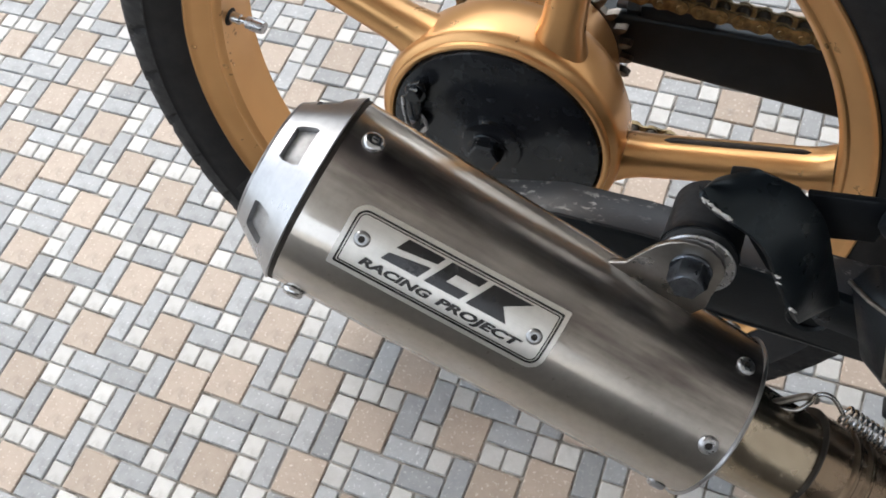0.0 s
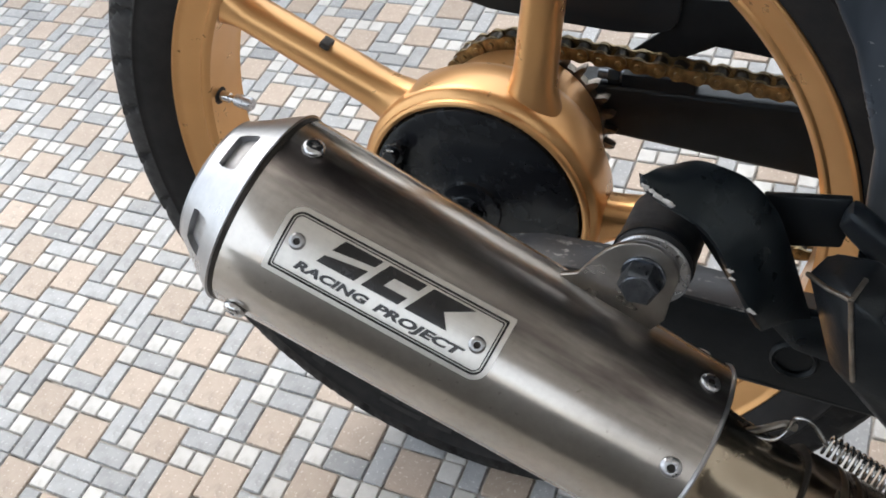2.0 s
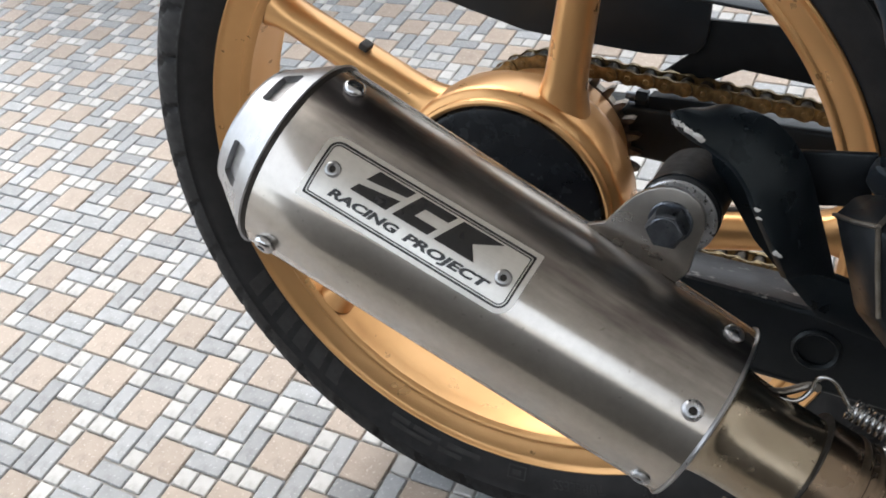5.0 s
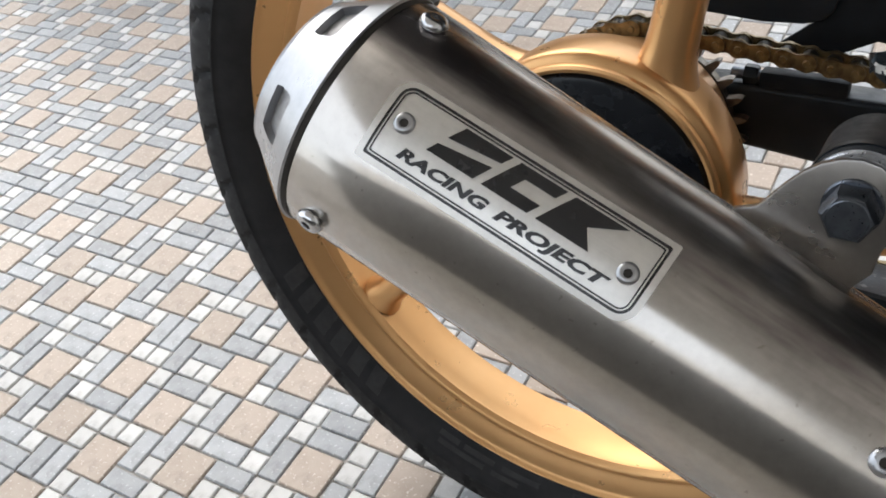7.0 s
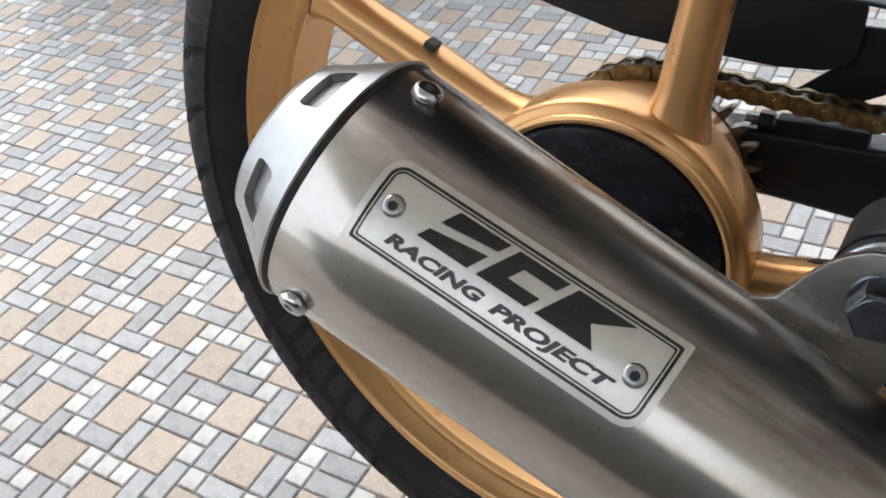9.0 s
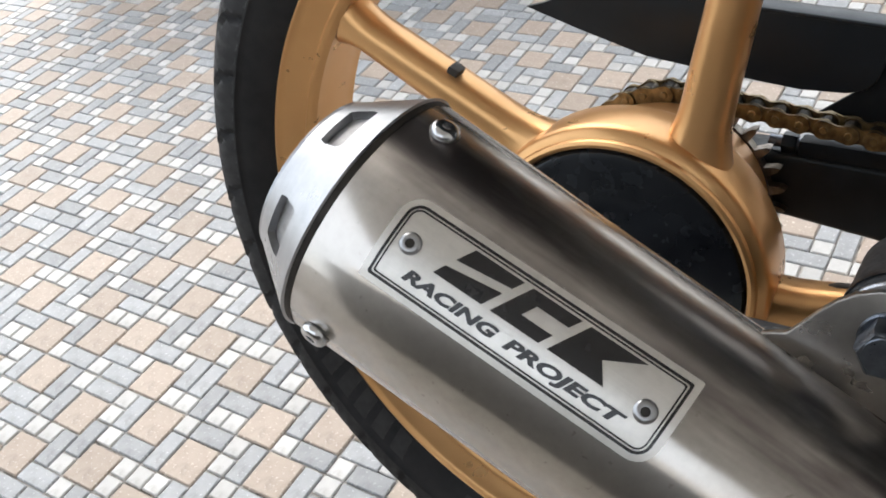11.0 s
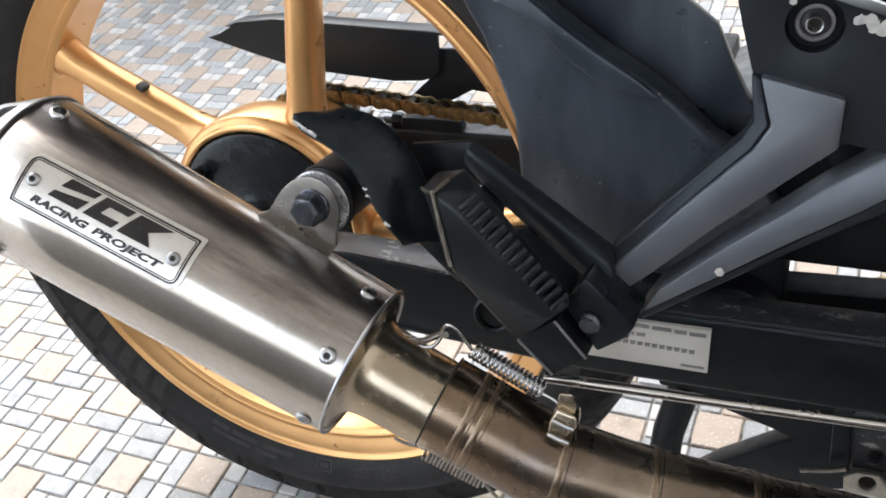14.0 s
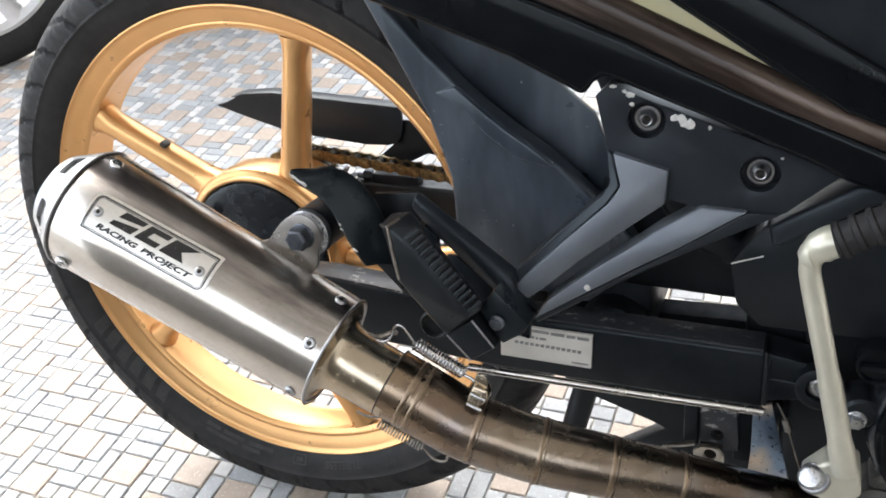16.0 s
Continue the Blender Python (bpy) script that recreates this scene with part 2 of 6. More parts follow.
shell.bsdf.inputs["Anisotropic"].default_value, shell.bsdf.inputs["Anisotropic Rotation"].default_value = 0.35, 0.25
M["steel"] = shell.mat
M["cap"] = brushed("machined_aluminium", (0.46, 0.465, 0.475), (0.35, 0.36, 0.375), (0.24, 0.36), 0, 0.0005, 0.05, 0.2).mat
M["tab"] = brushed("dull_brushed_steel_tab", (0.40, 0.385, 0.365), (0.31, 0.298, 0.28), (0.24, 0.36), 2, 0.0005, 0.03, 0.25).mat
M["plate"] = brushed("satin_aluminium_plate", (0.72, 0.705, 0.67), (0.66, 0.645, 0.61), (0.34, 0.46), 1, 0.0004, 0.02, 0.2).mat


def heat_tinted():
    """Steel pipe: straw by the muffler, then brown and purple where it ran hot, grey and darker ahead."""
    n = Nodes("heat_tinted_steel_pipe", metallic=1.0)
    split = n.node("ShaderNodeSeparateXYZ")
    n.link(n.place(), split.inputs[0])
    wob = n.noise(0.03, 3.0, 0.6)
    add = n.node("ShaderNodeMath")
    add.operation = "MULTIPLY_ADD"
    n.link(wob, add.inputs[0])
    add.inputs[1].default_value = 0.05
    n.link(split.outputs["X"], add.inputs[2])
    stretch = n.node("ShaderNodeMapRange")
    n.link(add.outputs[0], stretch.inputs["Value"])
    stretch.inputs["From Min"].default_value, stretch.inputs["From Max"].default_value = 0.20, 0.60
    r = n.node("ShaderNodeValToRGB")
    stops = [(0.0, (0.60, 0.51, 0.38)), (0.10, (0.31, 0.235, 0.165)), (0.24, (0.235, 0.176, 0.132)), (0.34, (0.31, 0.26, 0.205)), (0.52, (0.225, 0.188, 0.148)), (0.68, (0.115, 0.089, 0.071)), (0.85, (0.060, 0.046, 0.039))]
    while len(r.color_ramp.elements) < len(stops):
        r.color_ramp.elements.new(0.5)
    for e, (at, c) in zip(r.color_ramp.elements, stops):
        e.position, e.color = at, (*c, 1)
    n.link(stretch.outputs[0], r.inputs["Fac"])
    spot = n.noise(0.022, 4.0, 0.6)
    bands = n.noise(1.0, 4.0, 0.6, (24.0, 5.0, 5.0))
    col = n.mix(n.mix(0.55, (0, 0, 0), n.ramp(bands, 0.42, 0.72)), r.outputs["Color"], (0.105, 0.076, 0.058))
    col = n.mix(n.mix(0.30, (0, 0, 0), n.ramp(n.noise(0.05, 3.0, 0.6), 0.55, 0.70)), col, (0.20, 0.215, 0.235))
    col = n.mix(n.mix(0.35, (0, 0, 0), n.ramp(spot, 0.5, 0.8)), col, (0.14, 0.10, 0.075))
    n.to("Base Color", col)
    n.to("Roughness", n.ramp(spot, 0.3, 0.8, (0.22,) * 3, (0.33,) * 3))
    n.bump(n.noise(0.0015, 3.0), 0.08, 0.0003)
    return n.mat


M["pipe"] = heat_tinted()
M["case_grey"] = flecked("dull_cast_case", (0.075, 0.074, 0.070), (0.12, 0.118, 0.11), 0.4, (0.4, 0.55), 0.02, grain=0.001, bump=0.25).mat
M["bead"] = flecked("brown_weld_bead", (0.30, 0.23, 0.165), (0.17, 0.125, 0.09), 1.0, (0.28, 0.42), 0.008, grain=0.001, bump=0.2).mat
M["bead_dark"] = flecked("dark_weld_edge", (0.10, 0.075, 0.055), (0.06, 0.045, 0.035), 1.0, (0.35, 0.5), 0.008, grain=0.001, bump=0.2).mat
M["straw"] = flecked("straw_tinted_steel", (0.50, 0.43, 0.33), (0.40, 0.335, 0.255), 1.0, (0.18, 0.3), 0.02, grain=0.002, bump=0.05).mat


def tile_material(name, a, b, speck, rough, spread=0.12):
    """Glazed stone-look mosaic: each piece a little different, cloudy, with pale specks, scuffs and dirt."""
    n = Nodes(name)
    cloud = n.noise(0.012, 6.0, 0.65)
    col = n.mix(n.ramp(cloud, 0.3, 0.72), a, b)
    spots = n.ramp(n.noise(0.0034, 3.0, 0.6), 0.60, 0.67)
    col = n.mix(n.mix(0.75, (0, 0, 0), spots), col, speck)
    pits = n.ramp(n.noise(0.0028, 4.0, 0.7), 0.66, 0.72)
    col = n.mix(n.mix(0.45, (0, 0, 0), pits), col, (0.16, 0.15, 0.14))
    grime = n.ramp(n.noise(0.10, 6.0, 0.75), 0.50, 0.72)
    scuffs = n.ramp(n.noise(0.02, 5.0, 0.7), 0.52, 0.66)
    col = n.mix(n.mix(0.62, (0, 0, 0), n.mix(1.0, grime, scuffs, "MULTIPLY")), col, (0.16, 0.148, 0.132))
    info = n.node("ShaderNodeObjectInfo")
    isle = n.node("ShaderNodeNewGeometry")
    both = n.node("ShaderNodeMath")
    both.operation = "ADD"
    n.link(info.outputs["Random"], both.inputs[0])
    n.link(isle.outputs["Random Per Island"], both.inputs[1])
    wrap = n.node("ShaderNodeMath")
    wrap.operation = "FRACT"
    n.link(both.outputs[0], wrap.inputs[0])
    shade = n.ramp(wrap.outputs[0], 0.0, 1.0, (1 - spread,) * 3, (1 + spread * 0.4,) * 3)
    n.to("Base Color", n.mix(1.0, col, shade, "MULTIPLY"))
    n.to("Roughness", n.ramp(cloud, 0.3, 0.7, (rough,) * 3, (rough + 0.18,) * 3))
    n.bump(n.noise(0.005, 5.0, 0.65), 0.45, 0.0008)
    return n.mat


M["tile_tan"] = tile_material("tan_mosaic_tile", (0.49, 0.41, 0.34), (0.43, 0.35, 0.285), (0.74, 0.69, 0.62), 0.42, 0.16)
M["tile_grey"] = tile_material("grey_mosaic_tile", (0.42, 0.44, 0.455), (0.34, 0.355, 0.37), (0.68, 0.70, 0.71), 0.42, 0.24)
M["tile_white"] = tile_material("white_mosaic_tile", (0.63, 0.63, 0.615), (0.54, 0.54, 0.525), (0.66, 0.66, 0.65), 0.38, 0.16)
grout = flecked("dirty_grout", (0.42, 0.40, 0.37), (0.31, 0.295, 0.27), 0.0, (0.75, 0.9), 0.03, grain=0.001, bump=0.5)
dirt = grout.ramp(grout.noise(0.035, 6.0, 0.75), 0.47, 0.60)
grout.to("Base Color", grout.mix(dirt, (0.40, 0.38, 0.35), (0.13, 0.12, 0.105)))
M["grout"] = grout.mat
M["stand_in_dark"] = flecked("stand_in_dark_colour", (0.045, 0.043, 0.042), (0.06, 0.058, 0.056), 0.0, (0.6, 0.8), 0.3).mat
M["plaster"] = flecked("painted_plaster", (0.70, 0.68, 0.65), (0.64, 0.62, 0.59), 0.0, (0.7, 0.85), 0.4).mat


# ---- mesh helpers ----
def finish(bm, material, name, angle=38.0):
    bmesh.ops.recalc_face_normals(bm, faces=bm.faces[:])
    mesh = bpy.data.meshes.new(name)
    bm.to_mesh(mesh)
    bm.free()
    mesh.materials.append(M[material] if isinstance(material, str) else material)
    for p in mesh.polygons:
        p.use_smooth = True
    mesh.set_sharp_from_angle(angle=radians(angle))
    return mesh


def part(name, bm, material, parent=None, label=""):
    """One mesh object out of a bmesh, under its thing or part."""
    ob = new(name, finish(bm, material, name))
    if parent is not None:
        ob.parent = parent
    return tagged(ob, label)


def thing(name, m, label, category, kind="", group=""):
    ob = new(name)
    ob.empty_display_size = 0.1
    ob.matrix_world = m
    return tagged(ob, label, category, group, kind)


def lathe(profile, seg=96, closed=True, centre=(0, 0), warp=None):
    """A ring turned about the bike's y axis; profile of (radius, y)."""
    bm = bmesh.new()
    rings = []
    for i in range(seg):
        a = 2 * math.pi * i / seg
        row = []
        for r, y in profile:
            rr, yy = (r, y) if warp is None else warp(a, r, y)
            row.append(bm.verts.new((centre[0] + rr * math.cos(a), yy, centre[1] + rr * math.sin(a))))
        rings.append(row)
    n = len(profile)
    for i in range(seg):
        p, q = rings[i], rings[(i + 1) % seg]
        for j in range(n if closed else n - 1):
            k = (j + 1) % n
            bm.faces.new((p[j], q[j], q[k], p[k]))
    return bm


def axes_along(d):
    d = Vector(d).normalized()
    side = d.cross(Vector((0, 0, 1)) if abs(d.z) < 0.9 else Vector((1, 0, 0))).normalized()
    return d, side, d.cross(side).normalized()


def tube(points, radii, seg=24, bm=None, caps=True, flat=1.0):
    """A round bar swept along points; radii one number or one for each point."""
    bm = bm or bmesh.new()
    pts = [Vector(p) for p in points]
    radii = radii if isinstance(radii, (list, tuple)) else [radii] * len(pts)
    side, rings = None, []
    for i, p in enumerate(pts):
        d = (pts[min(i + 1, len(pts) - 1)] - pts[max(i - 1, 0)]).normalized()
        if side is None:
            side = axes_along(d)[1]
        side = (side - d * side.dot(d)).normalized()
        up = d.cross(side)
        rings.append([bm.verts.new(p + radii[i] * (side * math.cos(2 * math.pi * k / seg) + up * flat * math.sin(2 * math.pi * k / seg))) for k in range(seg)])
    for a, b in zip(rings, rings[1:]):
        for k in range(seg):
            bm.faces.new((a[k], a[(k + 1) % seg], b[(k + 1) % seg], b[k]))
    if caps:
        bm.faces.new(rings[0][::-1])
        bm.faces.new(rings[-1])
    return bm


def curve_points(points, steps=8):
    """A smooth line through points."""
    pts = [Vector(p) for p in points]
    ext = [pts[0] * 2 - pts[1]] + pts + [pts[-1] * 2 - pts[-2]]
    out = []
    for i in range(1, len(ext) - 2):
        a, b, c, d = ext[i - 1:i + 3]
        for k in range(steps):
            t = k / steps
            out.append(0.5 * ((2 * b) + (c - a) * t + (2 * a - 5 * b + 4 * c - d) * t * t + (3 * b - a - 3 * c + d) * t ** 3))
    return out + [pts[-1]]


def bar(p, q, r, seg=24, bevel=0.0, bm=None):
    """A round bar from p to q with softened ends."""
    p, q = Vector(p), Vector(q)
    d = (q - p).normalized()
    if bevel:
        return tube([p, p + d * bevel, q - d * bevel, q], [r - bevel, r, r, r - bevel], seg, bm)
    return tube([p, q], r, seg, bm)


def soften(bm, width, segments=2, angle=30.0):
    edges = [e for e in bm.edges if len(e.link_faces) == 2 and e.calc_face_angle(0) > radians(angle)]
    if width and edges:
        bmesh.ops.bevel(bm, geom=edges, offset=width, segments=segments, affect="EDGES", profile=0.5, clamp_overlap=True)
    return bm


def prism(outline, depth, bevel=0.002, segments=2):
    """A plate seen from the bike's side. outline: (x, z, y of its near face); depth: how far it goes to the far side."""
    bm = bmesh.new()
    near = [bm.verts.new((x, y, z)) for x, z, y in outline]
    far = [bm.verts.new((x, y + depth, z)) for x, z, y in outline]
    n = len(near)
    bm.faces.new(near)
    bm.faces.new(far[::-1])
    for i in range(n):
        bm.faces.new((near[i], near[(i + 1) % n], far[(i + 1) % n], far[i]))
    bmesh.ops.recalc_face_normals(bm, faces=bm.faces[:])
    return soften(bm, bevel, segments)


def block(centre, size, bevel=0.002, turn=None, segments=2):
    bm = bmesh.new()
    bmesh.ops.create_cube(bm, size=1.0)
    bmesh.ops.scale(bm, vec=size, verts=bm.verts)
    soften(bm, bevel, segments)
    m = Matrix.Translation(centre) @ (turn if turn is not None else Matrix())
    bmesh.ops.transform(bm, matrix=m, verts=bm.verts)
    return bm


def hull(points, bevel=0.0015, segments=2):
    """A solid with flat faces round a few corners."""
    bm = bmesh.new()
    for p in points:
        bm.verts.new(p)
    done = bmesh.ops.convex_hull(bm, input=bm.verts[:])
    bmesh.ops.delete(bm, geom=[g for g in done["geom_interior"] if isinstance(g, bmesh.types.BMVert)], context="VERTS")
    bmesh.ops.dissolve_limit(bm, angle_limit=radians(7), verts=bm.verts[:], edges=bm.edges[:])
    bmesh.ops.recalc_face_normals(bm, faces=bm.faces[:])
    return soften(bm, bevel, segments, 15.0)


def pierced(outline, depth, holes, bevel=0.002, seg=40):
    """A plate like prism(), with round holes (x, z, radius) that go through it."""
    bm = bmesh.new()
    loops = [[(x, y, z) for x, z, y in outline]]
    level = sum(y for x, z, y in outline) / len(outline)
    for hx, hz, r in holes:
        loops.append([(hx + r * math.cos(2 * math.pi * k / seg), level, hz + r * math.sin(2 * math.pi * k / seg)) for k in range(seg)])
    sides = []
    for shift in (0.0, depth):
        rows = [[bm.verts.new((x, y + shift, z)) for x, y, z in loop] for loop in loops]
        edges = [bm.edges.new((row[k], row[(k + 1) % len(row)])) for row in rows for k in range(len(row))]
        bmesh.ops.triangle_fill(bm, edges=edges, use_beauty=True)
        sides.append(rows)
    for a, b in zip(*sides):
        for k in range(len(a)):
            q = (k + 1) % len(a)
            bm.faces.new((a[k], a[q], b[q], b[k]))
    bmesh.ops.recalc_face_normals(bm, faces=bm.faces[:])
    return soften(bm, bevel, 2, 40.0)


def hex_bolt(at, d, across, height, washer=0.0, bm=None):
    """A hexagon head on a round flange, standing along d."""
    bm = bm or bmesh.new()
    at = Vector(at)
    d, side, up = axes_along(d)
    if washer:
        bar(at, at + d * 0.0018, washer, 32, 0.0005, bm)
    r = across / math.sqrt(3)
    base = at + d * (0.0015 if washer else 0)

    def ring(h, s, n=6):
        return [bm.verts.new(base + d * h + s * (side * math.cos(2 * math.pi * k / n) + up * math.sin(2 * math.pi * k / n))) for k in range(n)]

    rows = [ring(0, r), ring(height * 0.82, r), ring(height, r * 0.86)]
    for a, b in zip(rows, rows[1:]):
        for k in range(6):
            bm.faces.new((a[k], a[(k + 1) % 6], b[(k + 1) % 6], b[k]))
    bm.faces.new(rows[-1])
    bm.faces.new(rows[0][::-1])
    return bm


def socket_bolt(at, d, r, height, hole=0.45, bm=None):
    """A round head with a hole in its middle."""
    at = Vector(at)
    d, side, up = axes_along(d)
    bm = bm or bmesh.new()
    prof = [(r * 0.98, 0), (r, height * 0.35), (r * 0.86, height * 0.8), (r * 0.62, height), (r * hole, height * 0.95), (r * hole * 0.9, height * 0.25), (0.0002, height * 0.2)]
    seg, rings = 20, []
    for rr, h in prof:
        rings.append([bm.verts.new(at + d * h + rr * (side * math.cos(2 * math.pi * k / seg) + up * math.sin(2 * math.pi * k / seg))) for k in range(seg)])
    for a, b in zip(rings, rings[1:]):
        for k in range(seg):
            bm.faces.new((a[k], a[(k + 1) % seg], b[(k + 1) % seg], b[k]))
    bm.faces.new(rings[0][::-1])
    bm.faces.new(rings[-1])
    return bm


def coil(p, q, r, wire, turns, seg=8, per=14):
    p, q = Vector(p), Vector(q)
    d, side, up = axes_along(q - p)
    n = int(turns * per)
    pts = [p + (q - p) * i / n + r * (side * math.cos(2 * math.pi * i / per) + up * math.sin(2 * math.pi * i / per)) for i in range(n + 1)]
    return tube(pts, wire, seg)


def letters(text, height, shear=0.0, heavy=0.0):
    """A flat mesh of text, as tall as height, its left end at the origin: vertices and faces."""
    cu = bpy.data.curves.new("words", "FONT")
    cu.body, cu.size, cu.shear = text, 1.0, shear
    cu.resolution_u = 3
    cu.offset = heavy
    ob = bpy.data.objects.new("words", cu)
    scene.collection.objects.link(ob)
    bpy.context.view_layer.update()
    me = ob.evaluated_get(bpy.context.evaluated_depsgraph_get()).to_mesh()
    vs = [(v.co.x, v.co.y) for v in me.vertices]
    fs = [tuple(p.vertices) for p in me.polygons]
    bpy.data.objects.remove(ob)
    bpy.data.curves.remove(cu)
    x0, y1 = min(v[0] for v in vs), max(v[1] for v in vs)
    s = height / y1
    return [((x - x0) * s, y * s) for x, y in vs], fs


# ---- ground ----
UNIT, GX, GY = 0.02056, -0.3225, -0.0882
ground = new("ground", finish(block((0, 0, -0.0525), (60, 60, 0.1), 0.0), "grout", "ground"))
tagged(ground, "mosaic paved yard with dirty grey joints", "ground", kind="structure")


# ---- the motorcycle: built about the rear axle, x ahead, y to its left, z up, then leaned on its stand ----
bike = thing("motorcycle", pose(0.0017, 0.0089, 0.2891, -14.220, 0.344, 0.303), "black underbone motorcycle with gold wheels leaning on its stand", "motorcycle")



def warp_parts(m, *names):
    """Warps parts of the motorcycle, with all under them, to fit the camera's view."""
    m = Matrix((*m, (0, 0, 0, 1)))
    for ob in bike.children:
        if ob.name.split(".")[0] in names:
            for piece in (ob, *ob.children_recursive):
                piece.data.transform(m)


# rear wheel
rim_profile = [(0.2275, 0.0005), (0.2271, -0.0010), (0.2259, -0.0015), (0.2249, -0.0008), (0.2243, 0.0006), (0.2215, 0.0022), (0.2160, 0.0046), (0.2128, 0.0072), (0.2108, 0.0082), (0.2094, 0.0075), (0.2080, 0.0078), (0.2068, 0.0092), (0.2047, 0.0116),
               (0.2048, 0.0140), (0.2044, 0.0200), (0.2040, 0.0300), (0.2044, 0.0400), (0.2048, 0.0460), (0.2045, 0.0488), (0.2080, 0.0502), (0.2195, 0.0572),
               (0.2262, 0.0608), (0.2275, 0.0595), (0.2230, 0.0550), (0.2110, 0.0480), (0.2080, 0.0300), (0.2110, 0.0120), (0.2230, 0.0050)]
wheel = part("rear_wheel", lathe(rim_profile, 160), "gold", bike, "gold-painted cast alloy rear wheel")
WHEEL = pose(0.0027, 0.0131, 0.0044, 4.16, 0, 0.41) @ Matrix.Scale(1.0104, 4)
wheel.matrix_local = WHEEL
# the chain and its guard follow the wheel's plane
CHAIN_SIDE = WHEEL @ pose(0.0038, 0, 0.0024, -1.66, 0, 1.02).inverted()


def tread(a, r, y):
    """Slanted grooves cut into the shoulders of the tyre, with a finer stipple between them."""
    if r < 0.2535:
        return r, y
    off = abs(y - 0.03)
    turn = a / (2 * math.pi)
    phase = (turn * 40 + off * 26 - (r - 0.2535) * 14) % 1.0
    deep = 0.0032 if phase < 0.14 and off > 0.008 else 0.0
    fine = 0.0012 if (turn * 160 - off * 40 + r * 90) % 1.0 < 0.35 and off > 0.024 else 0.0
    cut = max(deep, fine)
    lean = min(1.0, max(0.0, (off - 0.026) / 0.012))
    return r - cut * (1 - 0.7 * lean), y + math.copysign(cut * lean, 0.03 - y)


side = [(0.2262, 0.0012), (0.2300, -0.0020), (0.2345, -0.0050), (0.2400, -0.0078), (0.2455, -0.0097), (0.2488, -0.0105), (0.2500, -0.0116), (0.2512, -0.0116), (0.2522, -0.0102), (0.2545, -0.0104), (0.2600, -0.0104), (0.2660, -0.0086), (0.2690, -0.0072),
        (0.2710, -0.0060), (0.2735, -0.0040), (0.2770, 0.0000), (0.2800, 0.0045), (0.2826, 0.0095), (0.2846, 0.0145), (0.2862, 0.0200), (0.2872, 0.0250)]
tyre_profile = side + [(0.2875, 0.0300)] + [(r, 0.06 - y) for r, y in reversed(side)] + [(0.2200, 0.0540), (0.2150, 0.0300), (0.2200, 0.0060)]
tyre = part("tyre", lathe(tyre_profile, 640, warp=tread), "rubber", wheel, "black road tyre with slanted shoulder grooves")

hub_profile = [(0.0705, 0.0010), (0.0715, -0.0022), (0.0735, -0.0030), (0.0752, -0.0022), (0.0758, 0.0000), (0.0790, 0.0015), (0.0806, 0.0040), (0.0812, 0.0080), (0.0815, 0.0200), (0.0800, 0.0350), (0.0740, 0.0480),
               (0.0660, 0.0560), (0.0550, 0.0600), (0.0200, 0.0600), (0.0200, 0.0100), (0.0690, 0.0100)]
part("hub", lathe(hub_profile, 96), "gold", wheel, "round gold hub drum")
panel_profile = [(0.0700, 0.0080), (0.0702, -0.0010), (0.0690, -0.0030), (0.0665, -0.0038), (0.0450, -0.0044), (0.0250, -0.0048), (0.0205, -0.0062), (0.0195, -0.0085), (0.0150, -0.0092), (0.0001, -0.0092), (0.0001, 0.0080)]
brake = part("brake_panel", lathe(panel_profile, 96), "black_cover", wheel, "gloss black drum brake panel")
part("axle_nut", hex_bolt((-0.0020, -0.0090, -0.0020), (0, -1, 0), 0.019, 0.008, 0.013), "black_cover", wheel, "black-painted axle nut")
part("brake_arm", prism([(-0.0560, 0.0120, -0.0130), (-0.0480, 0.0110, -0.0130), (-0.0440, 0.0330, -0.0130), (-0.0400, 0.0400, -0.0120), (-0.0460, 0.0440, -0.0120), (-0.0540, 0.0390, -0.0130)], 0.007, 0.002), "black_cover", wheel, "black brake arm")
part("arm_bolt", hex_bolt((-0.0470, -0.0125, 0.0380), (0, -1, 0), 0.0090, 0.0050, 0.0070), "black_cover", wheel)
part("adjuster_nut", hex_bolt((-0.0506, -0.0060, 0.0065), (-0.3, -1, 0.1), 0.0110, 0.0090, 0.0080), "zinc", wheel, "bright steel adjuster nut")
part("clip_wire", tube(curve_points([(-0.0560, -0.0140, 0.0330), (-0.0545, -0.0170, 0.0240), (-0.0530, -0.0165, 0.0130), (-0.0506, -0.0150, 0.0065)], 5), 0.0014, 8), "zinc", wheel)


